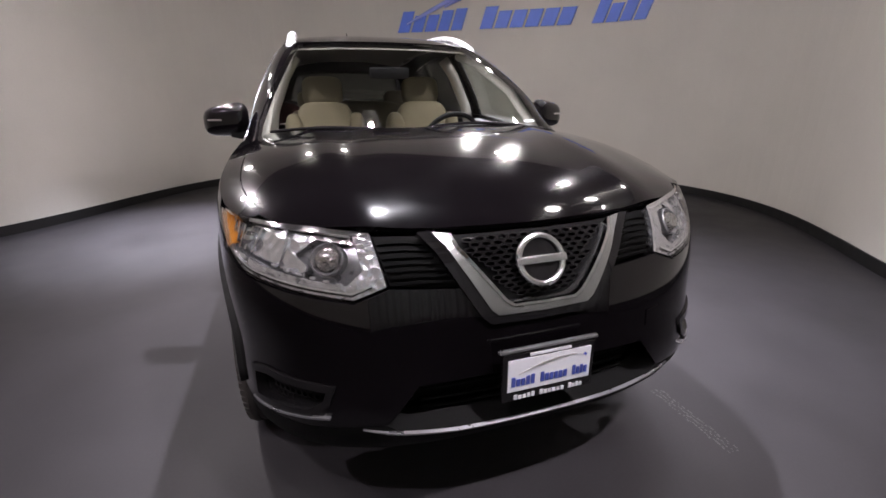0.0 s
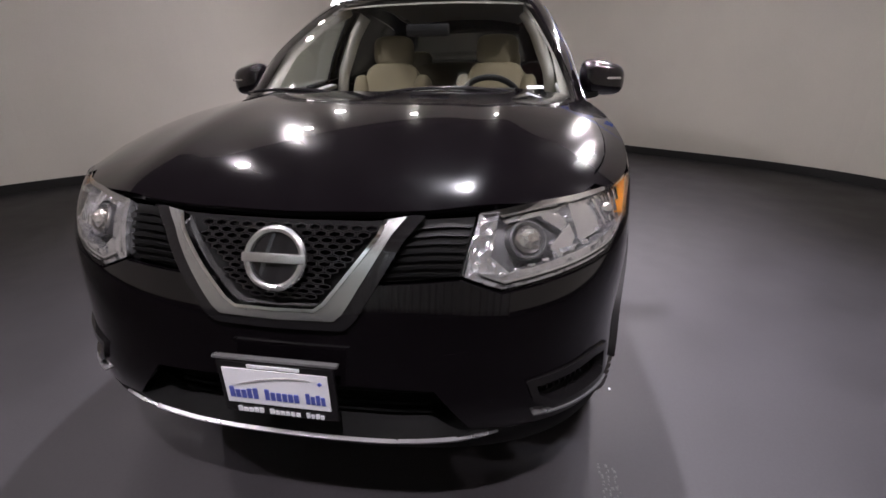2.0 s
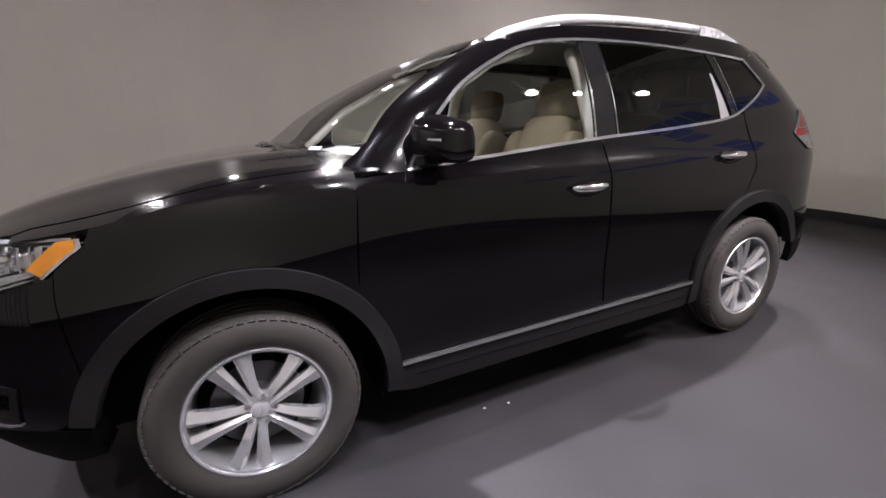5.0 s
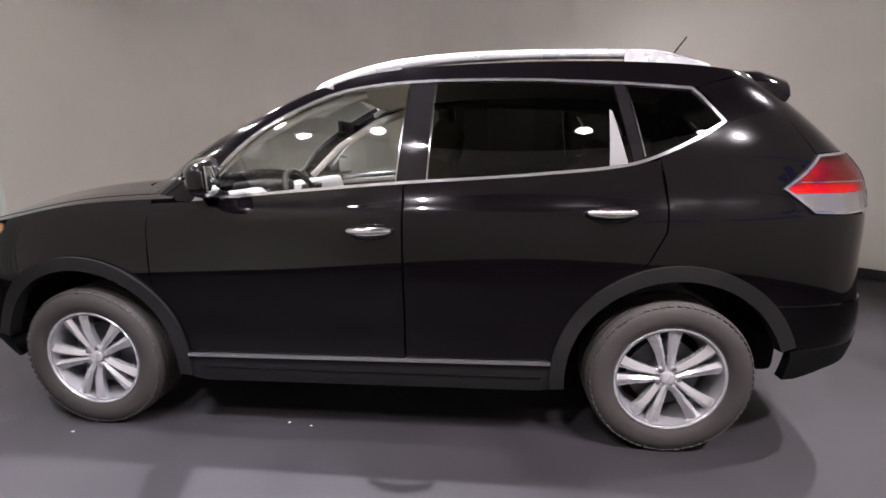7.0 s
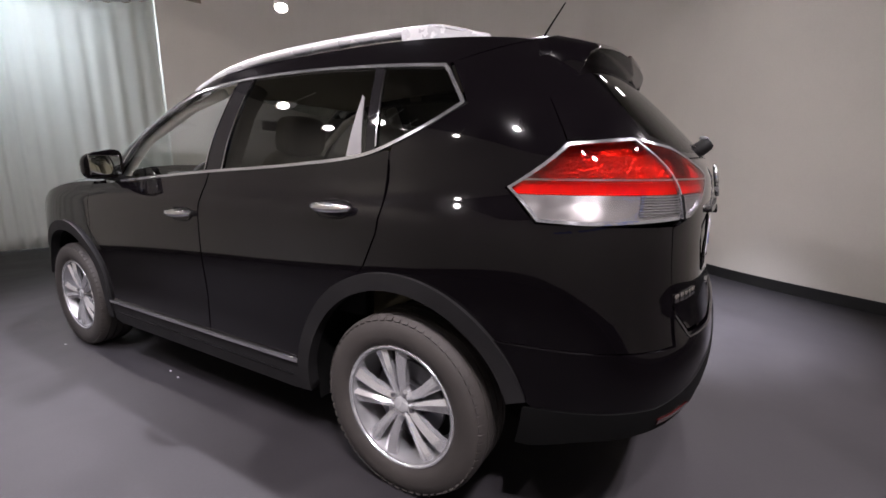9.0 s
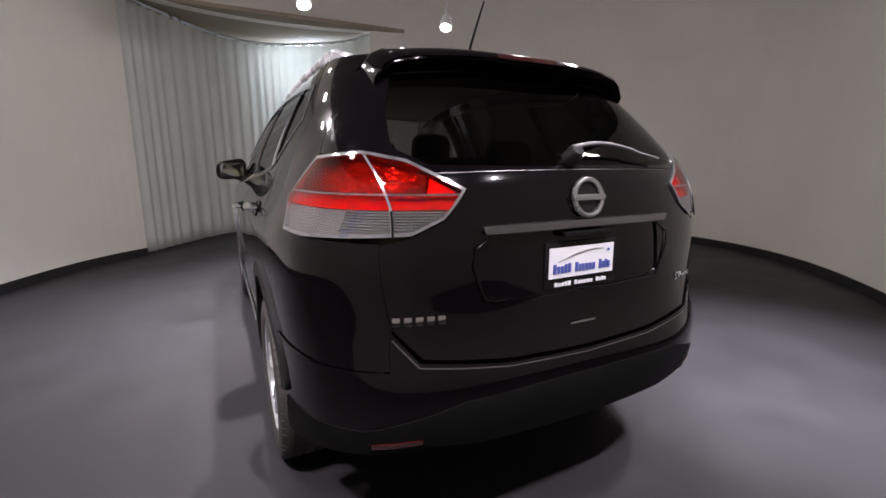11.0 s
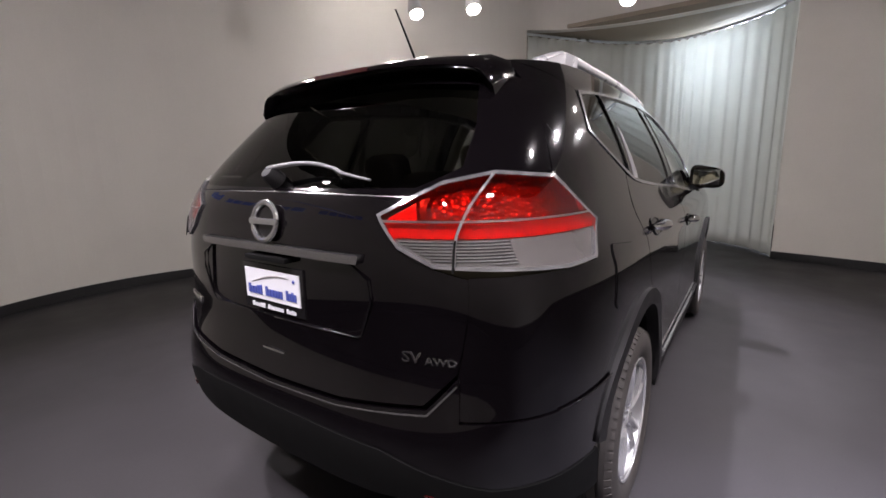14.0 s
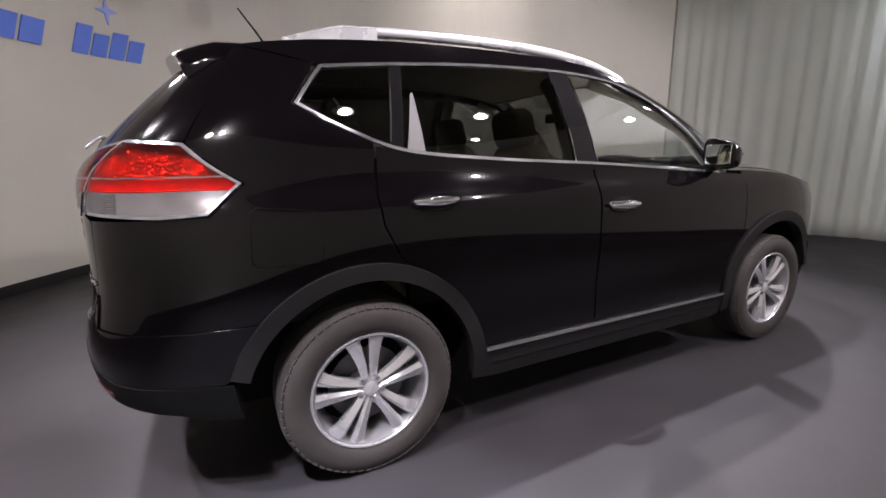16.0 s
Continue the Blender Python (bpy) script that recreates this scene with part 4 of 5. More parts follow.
def build_taillight(sign):
    outline = ring_poly(REAR, LAMP_R, sign)
    rim_in = inset(outline, 0.009)
    base = skin("taillight", [(outline, REAR, rim_in)], RIMCHROME, car, "red and clear taillight with chrome rim", step=0.02, lift=0.008, depth=0.03)
    lo = lambda poly, z: clip(poly, 0, -1, -z)
    hi = lambda poly, z: clip(poly, 0, 1, z)
    skin("reflector", [(rim_in, REAR)], RED_BACK, base, "patterned reflector behind the lens", step=0.03, lift=-0.022, depth=0.004)
    skin("upper_lens", [(hi(rim_in, 1.155), REAR)], RED_COVER, base, "clear red upper lens", step=0.03, lift=0.006, depth=0.0)
    skin("brake_band", [(lo(hi(rim_in, 1.155), 1.190), REAR)], RED, base, "bright red band", step=0.03, lift=-0.004, depth=0.015)
    skin("lower_lens", [(lo(rim_in, 1.152), REAR)], CLEAR, base, "ribbed clear lower lens", step=0.03, lift=0.0, depth=0.02)
    skin("cover", [(rim_in, REAR)], LENS, base, "clear outer lens", step=0.03, lift=0.011, depth=0.0).visible_shadow = False
    for k in range(9):
        z = 1.086 + 0.0075 * k
        strip = lo(hi(inset(rim_in, 0.008), z), z + 0.0032)
        strip = clip(strip, -sign, 0, -abs(REAR.at_y(0.735, 1.12)[0]))
        if len(strip) > 2:
            skin("rib", [(strip, REAR)], RIMCHROME, base, step=0.05, lift=0.004, depth=0.004)
    # columns of small bright facets in the red part
    for col in (0.69, 0.715, 0.74):
        for k in range(7):
            z = 1.215 + 0.0115 * k
            P0, N0 = REAR(*[np.array([v]) for v in REAR.at_y(sign * (col - 0.0009 * k * k), z)])
            bm = bmesh.new()
            add_box(bm, tuple(P0[0] - N0[0] * 0.004), (0.005, 0.010, 0.004), 0.0)
            part("facet", bm, BEZEL, base, smooth=False)
    # the gap between the body's and the tailgate's half of the lamp
    seam = [REAR.at_y(sign * y, z) for y, z in ((0.658, 1.303), (0.640, 1.23), (0.626, 1.16), (0.630, 1.085))]
    seam2 = [REAR.at_y(sign * y, z) for y, z in ((0.624, 1.085), (0.620, 1.16), (0.634, 1.23), (0.652, 1.30))]
    skin("joint", [(seam + seam2, REAR)], RIMCHROME, base, "silver joint line", step=0.03, lift=0.014, depth=0.012)
    P = lambda pts: [REAR.at_y(sign * y, z) for y, z in pts]
    skin("joint_gap", [(P(((0.6245, 1.150), (0.6275, 1.075), (0.6225, 1.075), (0.6195, 1.150))), REAR)], DARK, base, step=0.03, lift=0.017, depth=0.004)
    skin("inner_lens", [(P(((0.466, 1.158), (0.540, 1.158), (0.540, 1.190), (0.528, 1.200), (0.520, 1.222), (0.514, 1.240), (0.452, 1.203))), REAR)], RED, base, "solid red inner lens", step=0.02, lift=-0.003, depth=0.012)
    skin("hook", [(P(((0.524, 1.245), (0.530, 1.215), (0.544, 1.198), (0.612, 1.196), (0.612, 1.203), (0.553, 1.205), (0.546, 1.220), (0.543, 1.253))), REAR)], RIMCHROME, base, "silver hook inside the lamp", step=0.02, lift=0.001, depth=0.008)
    st = lo(hi(inset(rim_in, 0.002), 1.190), 1.195)
    skin("divider", [(st, REAR)], CHROME, base, step=0.03, lift=0.010, depth=0.006)


def build_fog(sign):
    pts = [("y", 0.580, 0.592), ("x", 2.03, 0.602), ("x", 1.965, 0.585), ("x", 1.975, 0.478), ("y", 0.655, 0.492), ("y", 0.600, 0.535)]
    outline = ring_poly(FRONT, pts, sign)
    hole = inset(outline, 0.020)
    base = skin("fog_bezel", [(outline, FRONT, hole)], PIANO, car, "black fog lamp bezel", step=0.03, lift=0.008, depth=0.05)
    skin("backing", [(hole, FRONT)], DARK, base, step=0.03, lift=-0.03, depth=0.01)
    skin("lower_rim", [(ring_poly(FRONT, [("y", 0.60, 0.497), ("x", 2.0, 0.470), ("x", 1.97, 0.474), ("x", 1.97, 0.479), ("x", 2.0, 0.476), ("y", 0.60, 0.502)], sign), FRONT)], DULL, base, "silver lower edge", step=0.03, lift=0.012, depth=0.015)
    build_net(base, hole, -0.024, 0.022, 0.020)


def build_net(parent, outline, lift, pitch_u, pitch_v):
    """Honeycomb of thin raised cells inside an outline on the nose."""
    us, vs = [p[0] for p in outline], [p[1] for p in outline]
    verts, faces = [], []
    row = 0
    v = min(vs)
    while v < max(vs):
        u = min(us) + (pitch_u / 2 if row % 2 else 0)
        while u < max(us):
            hexa = [(u + pitch_u * 0.56 * math.cos(t), v + pitch_v * 0.60 * math.sin(t)) for t in (math.pi / 6 + math.pi / 3 * k for k in range(6))]
            if all(inside(np.array([a]), np.array([b]), outline)[0] for a, b in hexa):
                inn = [(u + pitch_u * 0.42 * math.cos(t), v + pitch_v * 0.42 * math.sin(t)) for t in (math.pi / 6 + math.pi / 3 * k for k in range(6))]
                pts = np.array(hexa + inn + inn)
                P, N = FRONT(pts[:, 0], pts[:, 1])
                P = P + N * lift
                P[12:] -= N[12:] * 0.018
                b = len(verts)
                verts += list(P)
                for k in range(6):
                    j = (k + 1) % 6
                    faces += [(b + k, b + j, b + 6 + j, b + 6 + k), (b + 6 + k, b + 6 + j, b + 12 + j, b + 12 + k)]
            u += pitch_u
        v += pitch_v
        row += 1
    tagged(raw("mesh_insert", verts, faces, PIANO, parent, "black honeycomb mesh", smooth=False), kind="stuff")


def full(half_pts, ring):
    """Both sides of an outline that is given from the middle outwards and back, on the left."""
    right = ring_poly(ring, half_pts, 1)
    left = ring_poly(ring, half_pts[::-1], -1)
    return [p for i, p in enumerate(right + left)]


def build_nose():
    F = lambda pts: full(pts, FRONT)
    # hood
    front_x = lambda y: float(FRONT.xy(FRONT.at_y(y, 1.0)[0], 1.0)[0])
    fe = []
    for y in np.linspace(0, 0.735, 16):
        z = 0.985 + 0.022 * (y / 0.775)
        s, _ = FRONT.at_y(max(y, 1e-4), z)
        fe.append((float(FRONT.xy(np.array(s), z)[0]) - 0.012 - (0.03 if y > 0.7 else 0), y))
    ed = [(x, 0.920 * float(half(x, HOOD_EDGE(x), False))) for x in np.linspace(1.855, 0.93, 12)]
    back = [(1.19 - 0.40 * (y / 0.8) ** 2.2, y) for y in np.linspace(0.72, 0, 10)]
    right = fe + ed + back
    left = [(x, -y) for x, y in right[::-1] if y > 1e-3]
    skin("hood", [(right + left[:-0 or None], HOOD)], PAINT, car, "gloss black hood", step=0.04, lift=0.002, depth=0.022)
    # bumper skin
    top = [("y", 1e-4, 0.752), ("y", 0.16, 0.758), ("y", 0.19, 0.80), ("y", 0.235, 0.846), ("y", 0.423, 0.858), ("y", 0.515, 0.822), ("x", 1.97, 0.862), ("x", 1.835, 0.900), ("x", 1.805, 0.905), ("x", 1.805, 0.60)]
    ar = [("x", x, z) for x, z in arc(HUB_F, HUB_Z, 0.497, 28, 13, 6)]
    low = [("x", 1.90, 0.445), ("y", 0.66, 0.458), ("y", 0.455, 0.478), ("y", 0.365, 0.588), ("y", 0.20, 0.594), ("y", 1e-4, 0.596)]
    fog = [ring_poly(FRONT, [("y", 0.584, 0.588), ("x", 2.03, 0.598), ("x", 1.97, 0.580), ("x", 1.98, 0.482), ("y", 0.657, 0.496), ("y", 0.604, 0.537)], s) for s in (1, -1)]
    skin("front_bumper", [(F(top + ar + low), FRONT, *fog)], PAINT, car, "gloss black front bumper", step=0.035, depth=0.02)
    cover = [("y", 0.385, 0.632), ("y", 0.445, 0.638), ("y", 0.445, 0.690), ("y", 0.385, 0.686)]
    tow = ring_poly(FRONT, cover, 1)
    skin("tow_cover", [(inset(tow, 0.002), FRONT)], PAINT, car, "square cover of the towing eye", step=0.03, lift=0.003, depth=0.003)
    # lower cladding, grille opening and silver lip
    opening = [("y", 1e-4, 0.592), ("y", 0.20, 0.590), ("y", 0.362, 0.584), ("y", 0.450, 0.476), ("y", 0.40, 0.432), ("y", 0.2, 0.424), ("y", 1e-4, 0.422)]
    skin("lower_grille", [(F(opening), FRONT)], DARK, car, "black lower grille opening", step=0.04, lift=-0.10, depth=0.01)
    for z in (0.46, 0.505, 0.55):
        pts = []
        for y in np.linspace(-0.36, 0.36, 21):
            p, nn = FRONT(*[np.array([a]) for a in FRONT.at_y(y if abs(y) > 1e-6 else 1e-4, z)])
            pts.append(tuple(p[0] - nn[0] * 0.07))
        sweep("grille_slat", pts, 0.006, DARK, car, sides=6)
    skirt = [("y", 1e-4, 0.420), ("y", 0.40, 0.430), ("y", 0.458, 0.474), ("y", 0.66, 0.454), ("x", 1.90, 0.441), ("x", 1.815, 0.43), ("x", 1.795, 0.33), ("x", 1.90, 0.285), ("y", 0.62, 0.270), ("y", 0.3, 0.262), ("y", 1e-4, 0.262)]
    skin("lower_bumper", [(F(skirt), FRONT)], DARK, car, "matt black lower bumper", step=0.05, lift=0.0, depth=0.08)
    lip = [("y", 1e-4, 0.423), ("y", 0.25, 0.427), ("y", 0.42, 0.443), ("y", 0.52, 0.462), ("y", 0.42, 0.436), ("y", 0.25, 0.420), ("y", 1e-4, 0.416)]
    skin("skid_lip", [(F(lip), FRONT)], DULL, car, "silver skid lip", step=0.03, lift=0.006, depth=0.010)
    # upper grille and its bright V
    grille = [("y", 1e-4, 0.762), ("y", 0.15, 0.768), ("y", 0.24, 0.850), ("y", 0.423, 0.864), ("y", 0.450, 0.992), ("y", 0.2, 0.984), ("y", 1e-4, 0.982)]
    skin("grille", [(F(grille), FRONT)], DARK, car, "black upper grille", step=0.035, lift=-0.028, depth=0.01)
    net_mid = F([("y", 1e-4, 0.80), ("y", 0.10, 0.80), ("y", 0.245, 0.975), ("y", 1e-4, 0.975)])
    build_net(car, net_mid, -0.008, 0.034, 0.0125)
    for s in (1, -1):
        for k in range(7):
            z = 0.862 + 0.0172 * k
            f, g = (z - 0.856) / 0.124, (z - 0.868) / 0.117
            y0, y1 = 0.243 + 0.085 * f, 0.421 + 0.022 * g
            skin("grille_slat", [(ring_poly(FRONT, [("y", y0, z), ("y", (y0 + y1) / 2, z + 0.005), ("y", y1, z + 0.003), ("y", y1 + 0.001, z + 0.010), ("y", (y0 + y1) / 2, z + 0.012), ("y", y0 + 0.005, z + 0.007)], s), FRONT)], SLAT, car, step=0.04, lift=-0.018, depth=0.008)
    vee_out = [("y", 1e-4, 0.762), ("y", 0.140, 0.766), ("y", 0.160, 0.783), ("y", 0.264, 0.945), ("y", 0.296, 0.980), ("y", 0.255, 0.974)]
    vee_in = [("y", 0.235, 0.945), ("y", 0.118, 0.808), ("y", 0.095, 0.792), ("y", 1e-4, 0.790)]
    skin("grille_vee", [(F(vee_out + vee_in), FRONT)], VCHROME, car, "broad dark chrome V in the grille", step=0.02, lift=0.016, depth=0.045)
    rim_o = [("y", 1e-4, 0.738), ("y", 0.160, 0.742), ("y", 0.186, 0.764), ("y", 0.292, 0.935), ("y", 0.335, 0.982), ("y", 0.305, 0.983)]
    skin("vee_surround", [(F(rim_o + vee_out[4:0:-1] + [("y", 1e-4, 0.763)]), FRONT)], PIANO, car, "gloss black rim round the V", step=0.02, lift=0.012, depth=0.03)
    edge_o = [("y", 1e-4, 0.784), ("y", 0.097, 0.786), ("y", 0.123, 0.804), ("y", 0.240, 0.941), ("y", 0.255, 0.974)]
    skin("vee_edge", [(F(edge_o + [("y", 0.246, 0.972), ("y", 0.233, 0.945), ("y", 0.116, 0.808), ("y", 0.094, 0.793), ("y", 1e-4, 0.791)]), FRONT)], CHROME, car, "bright inner edge of the V", step=0.02, lift=0.020, depth=0.02)
    build_emblem(FRONT, 0.895, 0.076, 0.012)
    # number plate in a dealer's frame
    P0, N0 = FRONT(np.array([1e-4]), np.array([0.615]))
    build_plate(float(P0[0][0]) + 0.034, 0.0, 0.593, 1)


def build_emblem(ring, z, r, lift):
    P0, N0 = ring(np.array([1e-4]), np.array([z]))
    n = Vector(N0[0])
    c = Vector(P0[0]) + n * lift
    up = Vector((0, 0, 1))
    up = (up - n * up.dot(n)).normalized()
    sd = up.cross(n)
    m = Matrix((sd, up, n)).transposed().to_4x4()
    m.translation = c
    bm = bmesh.new()
    rings = []
    for k in range(40):
        t = 2 * math.pi * k / 40
        rings.append([bm.verts.new(((r - 0.009 + 0.009 * math.cos(u)) * math.cos(t), (r - 0.009 + 0.009 * math.cos(u)) * math.sin(t), 0.008 * math.sin(u))) for u in (2 * math.pi * i / 8 for i in range(8))])
    for k in range(40):
        A, B = rings[k], rings[(k + 1) % 40]
        for i in range(8):
            bm.faces.new((A[i], A[(i + 1) % 8], B[(i + 1) % 8], B[i]))
    bm.transform(m)
    ob = part("emblem", bm, VCHROME, car, "round chrome emblem with a plain bar")
    bm = bmesh.new()
    add_box(bm, (0, 0, 0.003), (2.04 * r, 0.30 * r, 0.014), 0.004)
    bm.transform(m)
    part("emblem_bar", bm, VCHROME, ob)
    bm = bmesh.new()
    bmesh.ops.create_circle(bm, cap_ends=True, segments=32, radius=r - 0.01, matrix=Matrix.Translation((0, 0, -0.004)))
    bm.transform(m)
    part("emblem_back", bm, PIANO, ob)


def build_plate(x, y, z, way):
    """A dealer's plate: white card in a black frame, its writing as plain bars."""
    f = way
    w, h = (0.292, 0.152) if way > 0 else (0.303, 0.150)
    base = boxes("plate_frame", [((x, y, z), (0.014, w, h), 0.005)], PIANO, car, "black dealer plate frame")
    boxes("plate", [((x + f * 0.008, y, z + 0.008), (0.004, w - 0.03, h - 0.052), 0.0)], WHITE, base, "white dealer plate")
    rows = ((0.0112, -0.010, 0.030, 0.94, BLUE, "blue bar of lettering"), (0.0082, -h / 2 + 0.013, 0.014, 0.86, WHITE, "white bar of lettering"))
    for out, dz, tall, spread, ink, label in rows:
        for c0, c1, heights in ((-0.130, -0.050, (1, 0.75, 0.75, 0.92, 1)), (-0.034, 0.060, (1, 0.75, 0.75, 0.75, 0.75, 0.75)), (0.076, 0.130, (1, 0.75, 0.92, 0.75))):
            pitch = (c1 - c0) / len(heights)
            for k, tk in enumerate(heights):
                boxes("bar", [((x + f * out, y + f * spread * (c0 + pitch * (k + 0.5)), z + dz + tall * (tk - 1) / 2), (0.003, pitch * spread * 0.74, tall * tk))], ink, base, label)
    if way > 0:
        boxes("bar", [((x + f * 0.0082, y, z + h / 2 - 0.009), (0.003, 0.13, 0.008))], WHITE, base, "white bar of lettering")
        boxes("plate_ledge", [((x - 0.002, y, z + h / 2 + 0.006), (0.014, w + 0.02, 0.008), 0.003)], DULL, base)
    pts = [(x + f * 0.0115, y + f * (-0.10 + 0.19 * k / 12), z + 0.012 + 0.032 * math.sin(math.pi * k / 12 * 0.62)) for k in range(13)]
    sweep("swoosh", pts, [0.0006 + 0.0022 * math.sin(math.pi * k / 12) for k in range(13)], GREYTRIM, base, sides=5)
    boxes("star", [((x + f * 0.0115, y + f * 0.112, z + 0.036), (0.003, 0.008, 0.008), 0.0, (45, 0, 0))], BLUE, base)


def build_glasshouse():
    G = lambda pts: full(pts, GLASS)
    wind = [("y", 1e-4, 1.150), ("y", 0.45, 1.142), ("y", 0.775, 1.125), ("y", 0.757, 1.22), ("y", 0.706, 1.33), ("y", 0.647, 1.44), ("y", 0.586, 1.545), ("y", 0.528, 1.625), ("y", 0.30, 1.643), ("y", 1e-4, 1.648)]
    skin("windscreen", [(G(wind), GLASS)], SCREEN, car, "clear windscreen", step=0.06, lift=0.0, depth=0.0).visible_shadow = False
    cowl = [("y", 1e-4, 1.100), ("y", 0.5, 1.098), ("y", 0.78, 1.085), ("y", 0.78, 1.122), ("y", 0.45, 1.138), ("y", 1e-4, 1.147)]
    skin("cowl", [(G(cowl), GLASS)], DARK, car, "black plastic cowl below the windscreen", step=0.05, lift=0.012, depth=0.05)
    for y0, y1, z1 in ((0.62, -0.02, 1.178), (-0.10, -0.70, 1.172)):
        pts = []
        for k in range(15):
            y = y0 + (y1 - y0) * k / 14
            p, n = GLASS(*[np.array([a]) for a in GLASS.at_y(y if abs(y) > 1e-4 else 1e-4, 1.150 + (z1 + 0.012 - 1.150) * math.sin(k / 14 * math.pi * 0.8))])
            pts.append(tuple(p[0] + n[0] * 0.022))
        sweep("wiper", pts, [0.012 - 0.006 * k / 14 for k in range(15)], PIANO, car, "black windscreen wiper", sides=8)
    # roof
    xs = np.linspace(0.150, -1.70, 24)
    right = [(x, 0.985 * float(half(x, ROOF_EDGE(x), True))) for x in xs]
    fr = [(0.195 - 0.05 * y * y, y) for y in np.linspace(0, 0.42, 6)]
    right = fr + right + [(-1.735, 0.3), (-1.745, 0.0)]
    left = [(x, -y) for x, y in right[::-1] if y > 1e-3]
    skin("roof", [(right + left, ROOF)], PAINT, car, "gloss black roof", step=0.05, lift=0.0, depth=0.02)
    inn = [(x, y * 0.97) for x, y in right] + [(x, y * 0.97) for x, y in left]
    skin("headliner", [(inn, ROOF)], LINER, car, "pale headliner", step=0.12, lift=-0.035, depth=0.01)
    # aerial
    z = float(ROOF_MID(-1.50))
    sweep("aerial_base", [(-1.48, 0, z - 0.002), (-1.515, 0, z + 0.018)], [0.018, 0.010], DARK, car, sides=10)
    sweep("aerial", [(-1.505, 0.0, z + 0.010), (-1.565, 0.0, z + 0.10), (-1.635, 0.0, z + 0.195)], [0.006, 0.0045, 0.0035], DARK, car, "thin black roof aerial", sides=8)


def build_tail():
    R = lambda pts: full(pts, REAR)
    gate = [("y", 1e-4, 0.692), ("y", 0.30, 0.702), ("y", 0.56, 0.732), ("y", 0.638, 0.82), ("y", 0.657, 0.95), ("y", 0.657, 1.058), ("y", 0.585, 1.078), ("y", 0.484, 1.124), ("y", 0.415, 1.207), ("y", 0.49, 1.252), ("y", 0.25, 1.258), ("y", 1e-4, 1.259)]
    recess = [("y", 1e-4, 0.872), ("y", 0.30, 0.876), ("y", 0.375, 0.90), ("y", 0.345, 1.075), ("y", 1e-4, 1.080)]
    skin("tailgate", [(R(gate), REAR, R(recess))], PAINT, car, "gloss black tailgate", step=0.04, depth=0.02)
    rim = []
    for u, w in R(recess[:-1]):
        P0, N0 = REAR(np.array([u]), np.array([w]))
        rim.append(tuple(P0[0] + N0[0] * 0.001))
    sweep("recess_edge", curve(rim[1:], 4), 0.0032, PAINT, car, sides=8)
    skin("plate_recess", [(R(recess), REAR)], PAINT, car, "recess for the number plate", step=0.05, lift=-0.007, depth=0.004)
    frame_ = [("y", 1e-4, 1.264), ("y", 0.25, 1.263), ("y", 0.50, 1.258), ("y", 0.56, 1.292), ("y", 0.655, 1.318), ("x", -1.888, 1.310), ("x", -1.805, 1.45), ("x", -1.72, 1.585), ("y", 0.42, 1.635), ("y", 1e-4, 1.640)]
    pane = [("y", 1e-4, 1.272), ("y", 0.25, 1.272), ("y", 0.50, 1.275), ("y", 0.585, 1.325), ("y", 0.560, 1.44), ("y", 0.50, 1.565), ("y", 0.25, 1.59), ("y", 1e-4, 1.592)]
    skin("tailgate_frame", [(R(frame_), REAR, R(pane))], PAINT, car, "gloss black frame of the rear window", step=0.035, depth=0.02)
    skin("rear_screen", [(R(pane), REAR)], TINT, car, "dark rear window", step=0.05, lift=0.0, depth=0.0)
    skin("waist_line", [(R([("y", 1e-4, 1.2580), ("y", 0.25, 1.2570), ("y", 0.50, 1.251), ("y", 0.50, 1.2535), ("y", 0.25, 1.2595), ("y", 1e-4, 1.2605)]), REAR)], GARNISH, car, "thin bright line below the rear window", step=0.05, lift=0.001, depth=0.006)
    skin("chrome_garnish", [(R([("y", 1e-4, 1.083), ("y", 0.373, 1.081), ("y", 0.380, 1.104), ("y", 1e-4, 1.106)]), REAR)], GARNISH, car, "chrome garnish bar over the plate", step=0.03, lift=0.016, depth=0.035)
    build_emblem(REAR, 1.172, 0.066, 0.010)
    P0, N0 = REAR(np.array([1e-4]), np.array([0.975]))
    build_plate(float(P0[0][0]) + 0.008, 0.004, 0.962, -1)
    boxes("plate_lamp", [((float(P0[0][0]) - 0.008, 0, 1.062), (0.03, 0.20, 0.016), 0.004)], DARK, car)
    for k in range(5):
        p, nn = REAR(*[np.array([v]) for v in REAR.at_y(0.626 - 0.031 * k, 0.842)])
        bm = bmesh.new()
        add_box(bm, (0, 0, 0), (0.006, 0.022, 0.026), 0.002)
        bm.transform(Matrix.Translation(Vector(p[0] + nn[0] * 0.003)) @ Vector(nn[0]).to_track_quat("X", "Z").to_matrix().to_4x4())
        part("badge_bar", bm, CHROME, car, "small chrome badge bar")
    badge_text("SV", -0.522, 0.838, 0.040, 1.25)
    badge_text("AWD", -0.598, 0.838, 0.026, 1.30)
    # handle under the plate
    skin("gate_handle", [(R([("y", 1e-4, 0.764), ("y", 0.05, 0.764), ("y", 0.055, 0.769), ("y", 1e-4, 0.770)]), REAR)], CHROME, car, "tailgate handle edge", step=0.03, lift=0.006, depth=0.01)
    for s in (1, -1):
        skin("gate_seal", [(ring_poly(REAR, [("y", 0.640, 1.058), ("y", 0.680, 1.058), ("y", 0.680, 0.70), ("y", 0.628, 0.70)], s), REAR)], PAINT, car, step=0.04, lift=-0.004, depth=0.003)
    # bumper
    ar = [("x", x, z) for x, z in arc(HUB_R, HUB_Z, 0.497, 133, 160, 8)]
